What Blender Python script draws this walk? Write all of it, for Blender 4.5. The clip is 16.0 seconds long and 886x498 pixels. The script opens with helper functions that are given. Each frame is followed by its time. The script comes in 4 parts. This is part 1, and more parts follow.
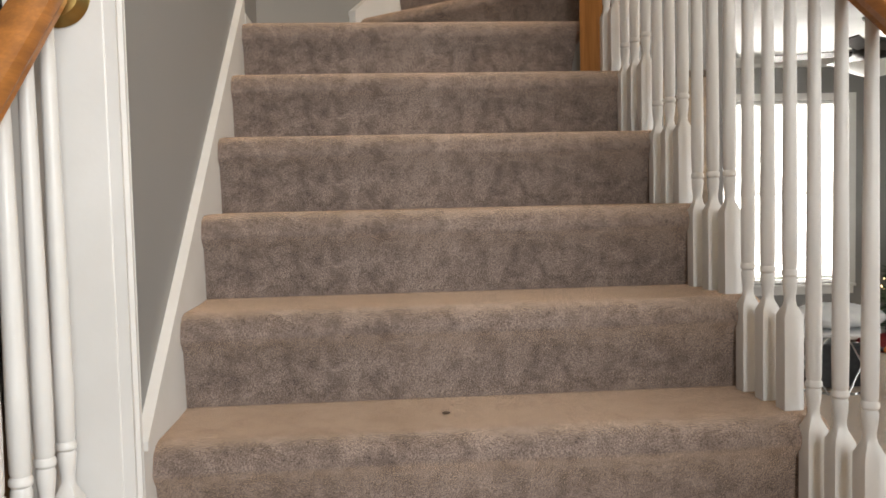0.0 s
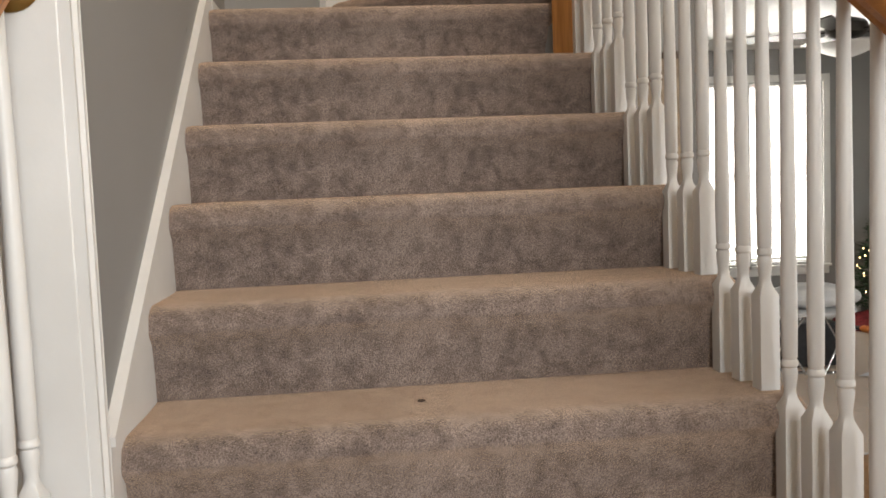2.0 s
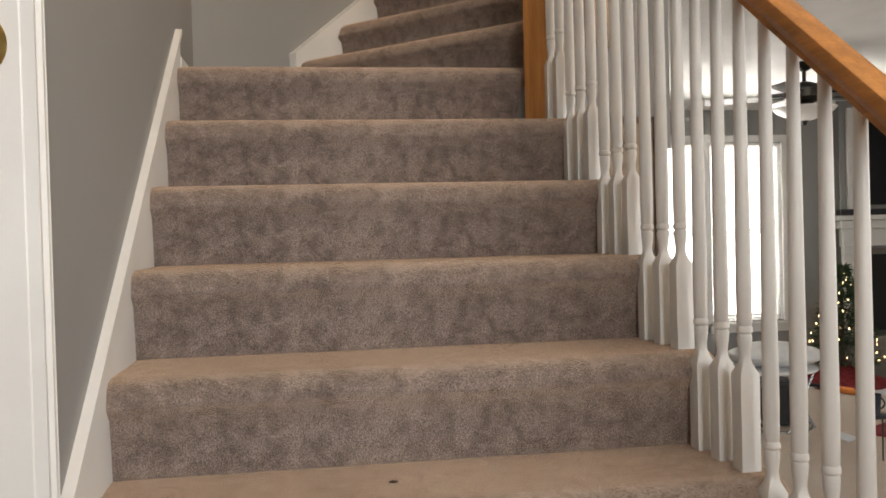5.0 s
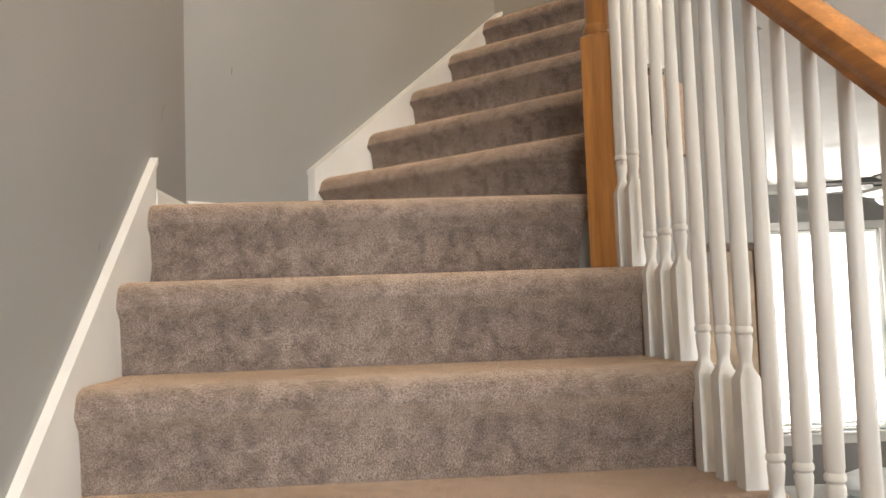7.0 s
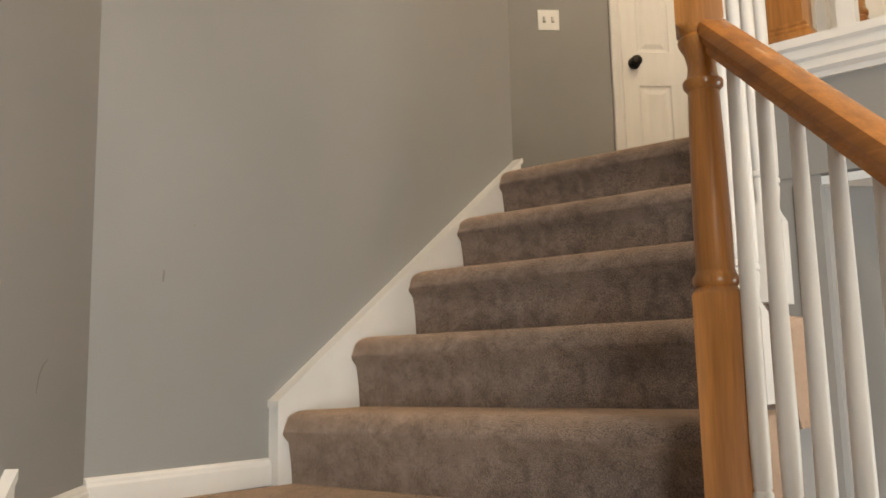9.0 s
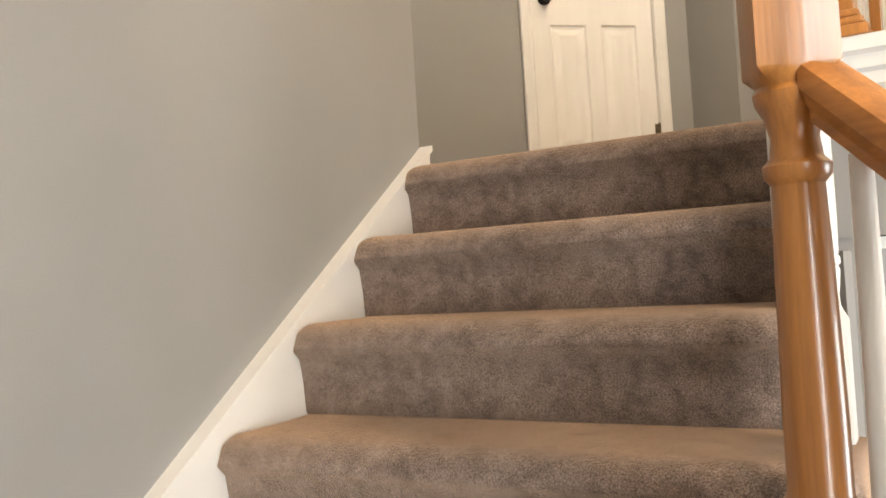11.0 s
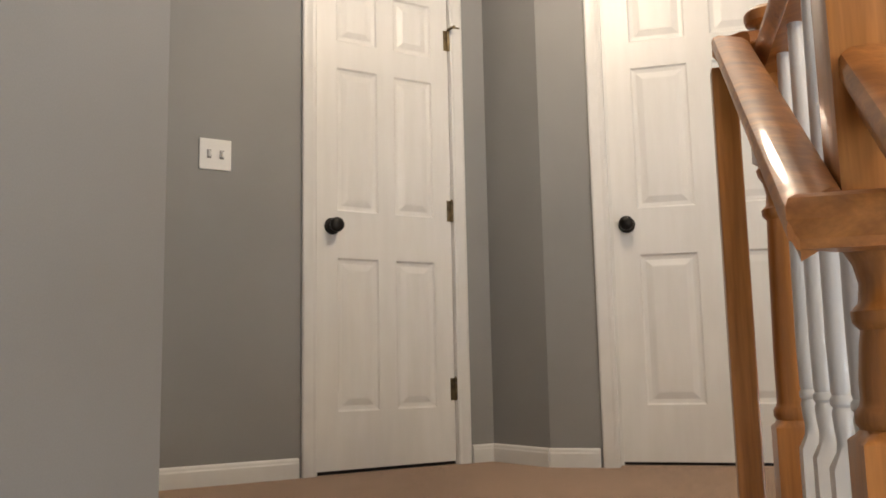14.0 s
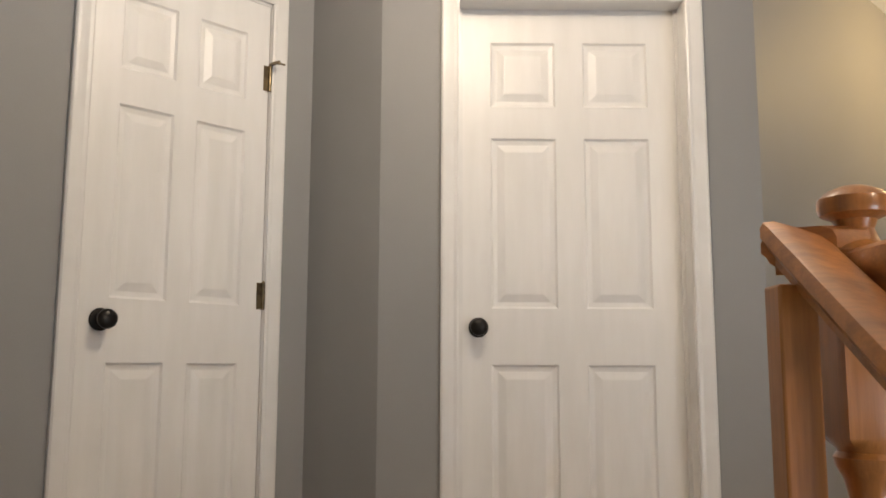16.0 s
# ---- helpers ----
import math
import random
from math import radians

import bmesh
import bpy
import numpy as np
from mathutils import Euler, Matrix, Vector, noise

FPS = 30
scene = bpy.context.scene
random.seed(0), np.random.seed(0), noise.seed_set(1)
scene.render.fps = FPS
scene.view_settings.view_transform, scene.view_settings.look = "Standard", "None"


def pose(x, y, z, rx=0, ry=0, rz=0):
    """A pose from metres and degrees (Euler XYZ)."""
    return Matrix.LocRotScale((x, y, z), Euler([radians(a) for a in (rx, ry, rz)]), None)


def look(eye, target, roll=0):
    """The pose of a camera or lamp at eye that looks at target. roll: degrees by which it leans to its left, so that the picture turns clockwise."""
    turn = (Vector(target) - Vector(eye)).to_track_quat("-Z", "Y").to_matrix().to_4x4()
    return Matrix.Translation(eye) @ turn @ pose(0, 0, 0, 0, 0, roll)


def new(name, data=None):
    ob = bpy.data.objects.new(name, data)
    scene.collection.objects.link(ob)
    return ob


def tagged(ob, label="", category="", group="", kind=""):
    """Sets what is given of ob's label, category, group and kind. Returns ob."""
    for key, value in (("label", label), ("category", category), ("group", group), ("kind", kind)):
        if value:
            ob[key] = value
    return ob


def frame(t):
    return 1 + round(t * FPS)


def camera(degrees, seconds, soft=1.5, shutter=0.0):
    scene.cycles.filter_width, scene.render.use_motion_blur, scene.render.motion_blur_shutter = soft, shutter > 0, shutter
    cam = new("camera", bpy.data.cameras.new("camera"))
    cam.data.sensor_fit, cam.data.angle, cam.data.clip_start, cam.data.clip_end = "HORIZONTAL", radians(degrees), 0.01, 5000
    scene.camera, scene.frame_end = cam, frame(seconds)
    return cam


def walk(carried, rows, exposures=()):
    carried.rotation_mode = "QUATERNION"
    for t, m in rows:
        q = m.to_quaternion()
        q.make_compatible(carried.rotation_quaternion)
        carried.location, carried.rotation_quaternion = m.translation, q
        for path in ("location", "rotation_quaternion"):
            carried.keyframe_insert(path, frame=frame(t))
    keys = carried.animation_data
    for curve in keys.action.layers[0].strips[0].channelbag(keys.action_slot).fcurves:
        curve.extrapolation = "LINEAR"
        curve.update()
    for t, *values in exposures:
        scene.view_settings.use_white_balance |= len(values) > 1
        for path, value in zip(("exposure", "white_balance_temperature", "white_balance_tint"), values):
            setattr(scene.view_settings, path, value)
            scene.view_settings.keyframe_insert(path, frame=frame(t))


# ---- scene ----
cam = camera(54.7, 16.0, soft=1.7)
PATH = [
    (0, (0.404, -2.741, 1.387), (0.561, -0.751, 1.272), -1.3),
    (0.5, (0.411, -2.73, 1.395), (0.567, -0.739, 1.283), -1.8),
    (1, (0.425, -2.728, 1.386), (0.603, -0.74, 1.259), -2.5),
    (1.5, (0.418, -2.725, 1.383), (0.599, -0.738, 1.245), -2.4),
    (2, (0.421, -2.717, 1.38), (0.623, -0.733, 1.236), -2.3),
    (2.5, (0.431, -2.715, 1.385), (0.661, -0.734, 1.23), -2.7),
    (3, (0.43, -2.701, 1.382), (0.688, -0.726, 1.205), -2.8),
    (5.5, (0.399, -2.639, 1.43), (0.696, -0.661, 1.427), -0.9),
    (6, (0.4, -2.523, 1.41), (0.67, -0.541, 1.438), 0.3),
    (6.5, (0.507, -2.267, 1.56), (0.703, -0.279, 1.665), -0.2),
    (7, (0.56, -2.091, 1.683), (0.704, -0.1, 1.815), -2.0),
    (7.5, (0.503, -1.83, 1.844), (0.774, 0.141, 2.043), -1.9),
    (8, (0.588, -1.693, 1.952), (0.881, 0.257, 2.289), 1.7),
    (8.5, (0.545, -1.524, 2.099), (0.767, 0.438, 2.417), 2.3),
    (9, (0.542, -1.367, 2.202), (0.738, 0.603, 2.49), -1.2),
    (11.5, (0.584, -0.647, 2.667), (1.1, 1.285, 2.698), -2.7),
    (12, (0.563, -0.501, 2.754), (1.184, 1.4, 2.777), -1.7),
    (12.5, (0.577, -0.323, 2.868), (1.513, 1.445, 2.901), -2.2),
    (13, (0.631, -0.231, 2.955), (1.642, 1.494, 2.979), -2.2),
    (13.5, (0.665, -0.182, 3.149), (1.646, 1.556, 3.279), -2.8),
    (14, (0.721, -0.12, 3.275), (1.73, 1.586, 3.549), -1.2),
    (14.5, (0.781, 0.002, 3.431), (1.957, 1.589, 3.744), -1.9),
    (15, (0.822, 0.179, 3.54), (2.073, 1.711, 3.833), -2.4),
    (15.5, (0.906, 0.291, 3.666), (2.199, 1.792, 3.942), -1.6),
    (16, (0.963, 0.491, 3.695), (2.372, 1.884, 3.966), 0.2),
]
LAND = 1.95  # height of the quarter landing
walk(cam, [(t, look(eye, target, roll)) for t, eye, target, roll in PATH],
     exposures=[(0, 0.02, 7200, 12), (3.2, -0.1, 7350, 13), (6, -0.1, 7350, 13), (6.5, 0.1, 7250, 12), (7, 0.52, 7200, 11), (7.5, 0.42, 7150, 10),
                (8, 0.35, 7200, 10), (9.2, 0.25, 7200, 10), (11.3, 1.02, 6900, 10), (13, 0.74, 6950, 10), (14, 0.15, 6150, 11), (15, 0.12, 6000, 11), (16, 0.02, 6000, 11)])

# ---- world, windows, lamps, added fills ----
world = bpy.data.worlds.new("sky")
scene.world = world
world.use_nodes = True
wn = world.node_tree.nodes
sky = wn.new("ShaderNodeTexSky")
sky.sky_type = "NISHITA"
sky.sun_disc = False
sky.sun_elevation, sky.sun_rotation = radians(28), radians(200)
wn["Background"].inputs[1].default_value = 0.12
world.node_tree.links.new(sky.outputs[0], wn["Background"].inputs[0])


def area_lamp(name, eye, target, size_x, size_y, power, colour):
    d = bpy.data.lights.new(name, "AREA")
    d.shape, d.size, d.size_y, d.energy, d.color = "RECTANGLE", size_x, size_y, power, colour
    ob = new(name, d)
    ob.matrix_world = look(eye, target)
    return ob


def point_lamp(name, place, radius, power, colour):
    d = bpy.data.lights.new(name, "POINT")
    d.shadow_soft_size, d.energy, d.color = radius, power, colour
    ob = new(name, d)
    ob.location = place
    return ob


sun = bpy.data.lights.new("sun", "SUN")
sun.energy, sun.angle, sun.color = 1.0, radians(12), (1.0, 0.95, 0.88)
sun_ob = new("sun", sun)
sun_ob.matrix_world = look((0, -10, 8), (0, 0, 0))

# added fill from an assumed, unseen entry opening, brightens the risers
area_lamp("entry_fill_light", (1.6, -4.36, 2.2), (1.0, 0, 1.9), 2.1, 1.7, 125, (0.84, 0.92, 1.0))
area_lamp("family_window_light", (3.96, 4.90, 1.45), (3.96, 0, 1.2), 1.5, 1.7, 130, (0.95, 0.98, 1.0))
# added cool fill from the east side, where no window is known
area_lamp("side_fill_light", (6.7, -1.4, 1.5), (1.0, -0.6, 1.3), 1.7, 1.5, 62, (0.86, 0.94, 1.0))
# invented warm overhead fill without a fixture, lifts treads above risers
point_lamp("foyer_fill_light", (1.6, -1.75, 4.80), 0.22, 78, (1.0, 0.78, 0.54))
point_lamp("hall_lamp", (2.30, 1.65, 5.14), 0.09, 31, (1.0, 0.80, 0.57))
point_lamp("gallery_lamp", (4.9, 1.0, 5.05), 0.10, 26, (1.0, 0.66, 0.26))

# ---- measures ----
R, T = 0.195, 0.245           # rise and run of a step in the lower flight
T2 = 0.2285                   # run in the upper flight
R2 = 0.186                    # rise in the upper flight
U = LAND + 0.938             # upper floor
LOWC = 2.58                   # ceiling of the lower floor
UPC = LAND + 3.36                # ceiling of the upper floor
Q = math.sqrt(0.5)
S0 = 0.806                    # foot of the second flight's first riser
YF = -9 * T                   # foot of the first riser


def f2(s, w, z=0.0):
    """A place in the second flight's own measures: s up the flight, w across it from its wall."""
    return Vector((Q * s + Q * (w - 0.267), Q * s - Q * (w - 0.267), z))


# ---- materials ----
def mat(name, colour, rough=0.5, metal=0.0):
    m = bpy.data.materials.new(name)
    m.use_nodes = True
    b = m.node_tree.nodes["Principled BSDF"]
    b.inputs["Base Color"].default_value = (*colour, 1)
    b.inputs["Roughness"].default_value = rough
    b.inputs["Metallic"].default_value = metal
    return m


def shade(m, low, high, scale, detail=4.0, bump=0.0, bump_scale=200.0, stretch=(1, 1, 1), rough=None, second=None):
    """Two scales of colour variation and a fine relief, in object space."""
    nt = m.node_tree
    n, l = nt.nodes, nt.links
    b = n["Principled BSDF"]
    tc = n.new("ShaderNodeTexCoord")
    mp = n.new("ShaderNodeMapping")
    mp.inputs["Scale"].default_value = stretch
    l.new(tc.outputs["Object"], mp.inputs["Vector"])
    a = n.new("ShaderNodeTexNoise")
    a.inputs["Scale"].default_value, a.inputs["Detail"].default_value = scale, detail
    l.new(mp.outputs[0], a.inputs["Vector"])
    ramp = n.new("ShaderNodeValToRGB")
    ramp.color_ramp.elements[0].position, ramp.color_ramp.elements[1].position = 0.33, 0.67
    ramp.color_ramp.elements[0].color, ramp.color_ramp.elements[1].color = (*low, 1), (*high, 1)
    l.new(a.outputs["Fac"], ramp.inputs[0])
    out = ramp.outputs[0]
    f = n.new("ShaderNodeTexNoise")
    f.inputs["Scale"].default_value, f.inputs["Detail"].default_value = bump_scale, 3
    l.new(mp.outputs[0], f.inputs["Vector"])
    if second:
        mix = n.new("ShaderNodeMix")
        mix.data_type, mix.blend_type = "RGBA", "MULTIPLY"
        mix.inputs[0].default_value = 1.0
        r2 = n.new("ShaderNodeValToRGB")
        r2.color_ramp.elements[0].position, r2.color_ramp.elements[1].position = 0.3, 0.7
        r2.color_ramp.elements[0].color = (second[0],) * 3 + (1,)
        r2.color_ramp.elements[1].color = (second[1],) * 3 + (1,)
        l.new(f.outputs["Fac"], r2.inputs[0])
        l.new(out, mix.inputs["A"])
        l.new(r2.outputs[0], mix.inputs["B"])
        out = mix.outputs["Result"]
    l.new(out, b.inputs["Base Color"])
    if rough:
        rr = n.new("ShaderNodeMapRange")
        rr.inputs["To Min"].default_value, rr.inputs["To Max"].default_value = rough
        l.new(a.outputs["Fac"], rr.inputs["Value"])
        l.new(rr.outputs[0], b.inputs["Roughness"])
    if bump:
        bp = n.new("ShaderNodeBump")
        bp.inputs["Strength"].default_value, bp.inputs["Distance"].default_value = bump, 0.004
        l.new(f.outputs["Fac"], bp.inputs["Height"])
        l.new(bp.outputs[0], b.inputs["Normal"])
    return m


def carpet_material(name, low, high):
    """Cut pile: fine tufts, and brushed patches where the nap lies differently."""
    m = mat(name, low, 1.0)
    nt = m.node_tree
    n, l = nt.nodes, nt.links
    b = n["Principled BSDF"]
    b.inputs["Sheen Weight"].default_value = 1.0
    b.inputs["Sheen Roughness"].default_value = 0.4
    b.inputs["Sheen Tint"].default_value = (1.0, 0.70, 0.48, 1)
    b.inputs["Specular IOR Level"].default_value = 0.1
    tc = n.new("ShaderNodeTexCoord")
    warp = n.new("ShaderNodeTexNoise")
    warp.inputs["Scale"].default_value, warp.inputs["Detail"].default_value = 3.0, 2
    l.new(tc.outputs["Object"], warp.inputs["Vector"])
    patch = n.new("ShaderNodeTexNoise")
    patch.inputs["Scale"].default_value, patch.inputs["Detail"].default_value = 24.0, 8
    patch.inputs["Roughness"].default_value, patch.inputs["Distortion"].default_value = 0.62, 0.5
    l.new(tc.outputs["Object"], patch.inputs["Vector"])
    tuft = n.new("ShaderNodeTexNoise")
    tuft.inputs["Scale"].default_value, tuft.inputs["Detail"].default_value = 400.0, 3
    l.new(tc.outputs["Object"], tuft.inputs["Vector"])
    add = n.new("ShaderNodeMath")
    add.operation = "MULTIPLY_ADD"
    add.inputs[1].default_value = 0.35
    l.new(warp.outputs["Fac"], add.inputs[0])
    l.new(patch.outputs["Fac"], add.inputs[2])
    ramp = n.new("ShaderNodeValToRGB")
    ramp.color_ramp.elements[0].position, ramp.color_ramp.elements[1].position = 0.54, 0.84
    ramp.color_ramp.elements[0].color, ramp.color_ramp.elements[1].color = (*low, 1), (*high, 1)
    l.new(add.outputs[0], ramp.inputs[0])
    r2 = n.new("ShaderNodeValToRGB")
    r2.color_ramp.elements[0].position, r2.color_ramp.elements[1].position = 0.32, 0.68
    r2.color_ramp.elements[0].color, r2.color_ramp.elements[1].color = (0.42, 0.42, 0.42, 1), (1.42, 1.42, 1.42, 1)
    l.new(tuft.outputs["Fac"], r2.inputs[0])
    mix = n.new("ShaderNodeMix")
    mix.data_type, mix.blend_type = "RGBA", "MULTIPLY"
    mix.inputs[0].default_value = 1.0
    l.new(ramp.outputs[0], mix.inputs["A"])
    l.new(r2.outputs[0], mix.inputs["B"])
    l.new(mix.outputs["Result"], b.inputs["Base Color"])
    bp = n.new("ShaderNodeBump")
    bp.inputs["Strength"].default_value, bp.inputs["Distance"].default_value = 0.8, 0.006
    l.new(tuft.outputs["Fac"], bp.inputs["Height"])
    l.new(bp.outputs[0], b.inputs["Normal"])
    return m


def wood_material(name, low, high, rough, axis=2):
    """Straight-grained varnished hardwood; the grain runs along the local axis given."""
    m = mat(name, low, rough)
    stretch = [26.0, 26.0, 26.0]
    stretch[axis] = 1.4
    shade(m, low, high, 1.6, 5.0, 0.04, 9.0, tuple(stretch), (rough, rough + 0.12), (0.86, 1.08))
    m.node_tree.nodes["Principled BSDF"].inputs["Coat Weight"].default_value = 0.3
    m.node_tree.nodes["Principled BSDF"].inputs["Coat Roughness"].default_value = 0.06
    return m


CARPET = carpet_material("stair_carpet", (0.182, 0.139, 0.121), (0.345, 0.268, 0.230))
CARPET_LOW = carpet_material("family_room_carpet", (0.50, 0.48, 0.45), (0.62, 0.60, 0.57))
PAINT = shade(mat("greige_wall_paint", (0.5, 0.48, 0.46), 0.62), (0.256, 0.252, 0.244), (0.284, 0.279, 0.271), 1.7, 5, 0.06, 260, rough=(0.5, 0.72), second=(0.97, 1.02))
WHITE = shade(mat("white_trim_paint", (0.8, 0.79, 0.77), 0.32), (0.70, 0.685, 0.655), (0.76, 0.748, 0.722), 6, 4, 0.05, 90, rough=(0.25, 0.42))
DOORW = shade(mat("white_door_paint", (0.8, 0.78, 0.75), 0.34), (0.75, 0.735, 0.70), (0.80, 0.785, 0.755), 3, 4, 0.05, 120, rough=(0.28, 0.45), stretch=(6, 6, 1))
CEIL = shade(mat("ceiling_paint", (0.8, 0.8, 0.78), 0.9), (0.76, 0.76, 0.74), (0.82, 0.82, 0.80), 4, 4, 0.3, 140)
OAK = wood_material("honey_oak", (0.30, 0.115, 0.024), (0.47, 0.195, 0.048), 0.24, 2)
OAK_RAIL = wood_material("honey_oak_rail", (0.31, 0.112, 0.020), (0.50, 0.195, 0.040), 0.52, 1)
FLOORW = wood_material("oak_floor", (0.28, 0.14, 0.055), (0.42, 0.23, 0.10), 0.3, 1)
BLACK = shade(mat("oil_rubbed_bronze", (0.02, 0.017, 0.015), 0.35, 0.7), (0.012, 0.011, 0.010), (0.03, 0.026, 0.022), 30, 4)
BRASS = shade(mat("aged_brass", (0.45, 0.30, 0.10), 0.3, 1.0), (0.36, 0.24, 0.08), (0.52, 0.36, 0.13), 22, 4)
HINGE = shade(mat("antique_brass", (0.2, 0.15, 0.08), 0.4, 1.0), (0.14, 0.11, 0.07), (0.26, 0.2, 0.11), 40, 4)
DARK = mat("dark_gap", (0.02, 0.018, 0.016), 0.9)
PLASTIC = mat("white_plastic", (0.82, 0.81, 0.78), 0.3)


# ---- mesh helpers ----
def part(name, bm, material, parent=None, label="", smooth=False):
    """Links a bmesh as one mesh object, under a thing or a part where one is given."""
    bmesh.ops.recalc_face_normals(bm, faces=bm.faces)
    me = bpy.data.meshes.new(name)
    bm.to_mesh(me)
    bm.free()
    me.materials.append(material)
    if smooth:
        me.shade_smooth()
        me.set_sharp_from_angle(angle=radians(38))
    ob = new(name, me)
    if parent:
        ob.parent = parent
    if label:
        ob["label"] = label
    return ob


def twin(name, ob, parent, m):
    """A further object on the same mesh."""
    o = new(name, ob.data)
    o.parent = parent
    o.matrix_basis = m
    return o


def empty(name, place=(0, 0, 0)):
    ob = new(name)
    ob.empty_display_size = 0.05
    ob.location = place
    return ob


def add_box(bm, x0, x1, y0, y1, z0, z1, bevel=0.0, m=None):
    tmp = bmesh.new()
    bmesh.ops.create_cube(tmp, size=1.0)
    for v in tmp.verts:
        v.co = Vector((x0 + (v.co.x + 0.5) * (x1 - x0), y0 + (v.co.y + 0.5) * (y1 - y0), z0 + (v.co.z + 0.5) * (z1 - z0)))
    if bevel:
        bmesh.ops.bevel(tmp, geom=list(tmp.edges), offset=bevel, segments=2, affect="EDGES", profile=0.5)
    merge(bm, tmp, m)


def merge(bm, tmp, m=None):
    if m is not None:
        bmesh.ops.transform(tmp, matrix=m, verts=tmp.verts)
    base = {}
    for v in tmp.verts:
        base[v] = bm.verts.new(v.co)
    for f in tmp.faces:
        try:
            bm.faces.new([base[v] for v in f.verts])
        except ValueError:
            pass
    tmp.free()


def box(x0, x1, y0, y1, z0, z1, bevel=0.0):
    bm = bmesh.new()
    add_box(bm, x0, x1, y0, y1, z0, z1, bevel)
    return bm


def prism(points, z0, z1):
    """A slab over a plan outline."""
    bm = bmesh.new()
    lo = [bm.verts.new((p[0], p[1], z0)) for p in points]
    hi = [bm.verts.new((p[0], p[1], z1)) for p in points]
    k = len(points)
    bm.faces.new(hi)
    bm.faces.new(lo[::-1])
    for i in range(k):
        bm.faces.new((lo[i], lo[(i + 1) % k], hi[(i + 1) % k], hi[i]))
    return bm


def sweep(sections):
    """A closed skin over rings of equal length, capped at both ends."""
    bm = bmesh.new()
    rings = [[bm.verts.new(p) for p in ring] for ring in sections]
    k = len(rings[0])
    for a, b in zip(rings, rings[1:]):
        for i in range(k):
            bm.faces.new((a[i], a[(i + 1) % k], b[(i + 1) % k], b[i]))
    bm.faces.new(rings[0][::-1])
    bm.faces.new(rings[-1])
    return bm


def extrude_outline(outline, axis_from, axis_to):
    """An outline of 3D points moved from one offset to another."""
    a, b = Vector(axis_from), Vector(axis_to)
    return sweep([[Vector(p) + a for p in outline], [Vector(p) + b for p in outline]])


def lathe(profile, sides=20):
    return sweep([[(r * math.cos(2 * math.pi * i / sides), r * math.sin(2 * math.pi * i / sides), z) for i in range(sides)] for z, r in profile])


def wall(name, a, b, z0, z1, thick, openings=(), label="", side=1, material=None):
    """A wall from plan point a to b; thick grows to its left (side 1) or right (-1). openings: (from, to, bottom, top) along it."""
    a, b = Vector(a), Vector(b)
    length = (b - a).length
    ang = math.atan2(b.y - a.y, b.x - a.x)
    bm = bmesh.new()
    y0, y1 = (0, thick) if side > 0 else (-thick, 0)
    at = 0.0
    for o0, o1, ob, ot in sorted(openings):
        if o0 > at:
            add_box(bm, at, o0, y0, y1, z0, z1)
        if ob > z0:
            add_box(bm, o0, o1, y0, y1, z0, ob)
        if ot < z1:
            add_box(bm, o0, o1, y0, y1, ot, z1)
        at = o1
    if at < length:
        add_box(bm, at, length, y0, y1, z0, z1)
    ob = part(name, bm, material or PAINT, None)
    ob.matrix_basis = Matrix.Translation((a.x, a.y, 0)) @ Matrix.Rotation(ang, 4, "Z")
    return tagged(ob, label or "greige painted drywall wall", "wall", kind="structure")


def board(name, a, b, z0, z1, thick, parent=None, material=None, cap=0.006, label="white painted baseboard with a rounded top"):
    """A baseboard on plan line a-b, standing out to the right of the line."""
    a, b = Vector(a), Vector(b)
    length = (b - a).length
    ang = math.atan2(b.y - a.y, b.x - a.x)
    h = z1 - z0
    prof = [(0, 0), (-thick, 0), (-thick, h * 0.72), (-thick * 0.8, h * 0.8), (-thick * 0.75, h * 0.9), (-thick * 0.45, h * 0.97), (0, h)]
    bm = sweep([[(x, p[0], p[1]) for p in prof] for x in (0, length)])
    ob = part(name, bm, material or WHITE, parent)
    ob.matrix_basis = Matrix.Translation((a.x, a.y, z0)) @ Matrix.Rotation(ang, 4, "Z")
    return tagged(ob, label, "baseboard", kind="structure")


# ---- shell ----
tagged(part("floor", prism([(-2.3, -4.5), (6.8, -4.5), (6.8, 4.87), (-2.3, 4.87)], -0.12, 0.0), FLOORW), "honey oak strip floor", "floor", kind="structure")
tagged(part("floor_carpet", prism([(1.9, 1.12), (6.7, 1.12), (6.79, 4.75), (1.9, 4.75)], 0.007, 0.018), CARPET_LOW), "pale beige wall-to-wall carpet", "carpet", kind="structure")
HW = 3.8   # the upper hall's far limit in w
wall("wall_west", (-2.3, 4.75), (-2.3, -4.5), 0, UPC, 0.12, side=-1)
# this opening is assumed too, it only goes with the entry fill
wall("wall_entry", (-2.3, -4.5), (6.8, -4.5), 0, UPC, 0.12, openings=[(2.8, 5.0, 1.3, 3.1)], side=-1)
# assumed opening that goes with the added side fill
wall("wall_east", (6.8, -4.5), (6.8, 4.75), 0, UPC, 0.12, openings=[(2.2, 4.0, 0.7, 2.3)], side=-1)
wall("wall_north", (6.8, 4.75), (-2.3, 4.75), 0, UPC, 0.12, openings=[(2.10, 2.80, 0.55, 2.20), (2.87, 3.58, 0.55, 2.20)], side=-1)
tagged(part("ceiling_upper", box(-2.3, 6.8, -4.5, 4.75, UPC, UPC + 0.1), CEIL), "white painted ceiling over the upper floor", "ceiling", kind="structure")

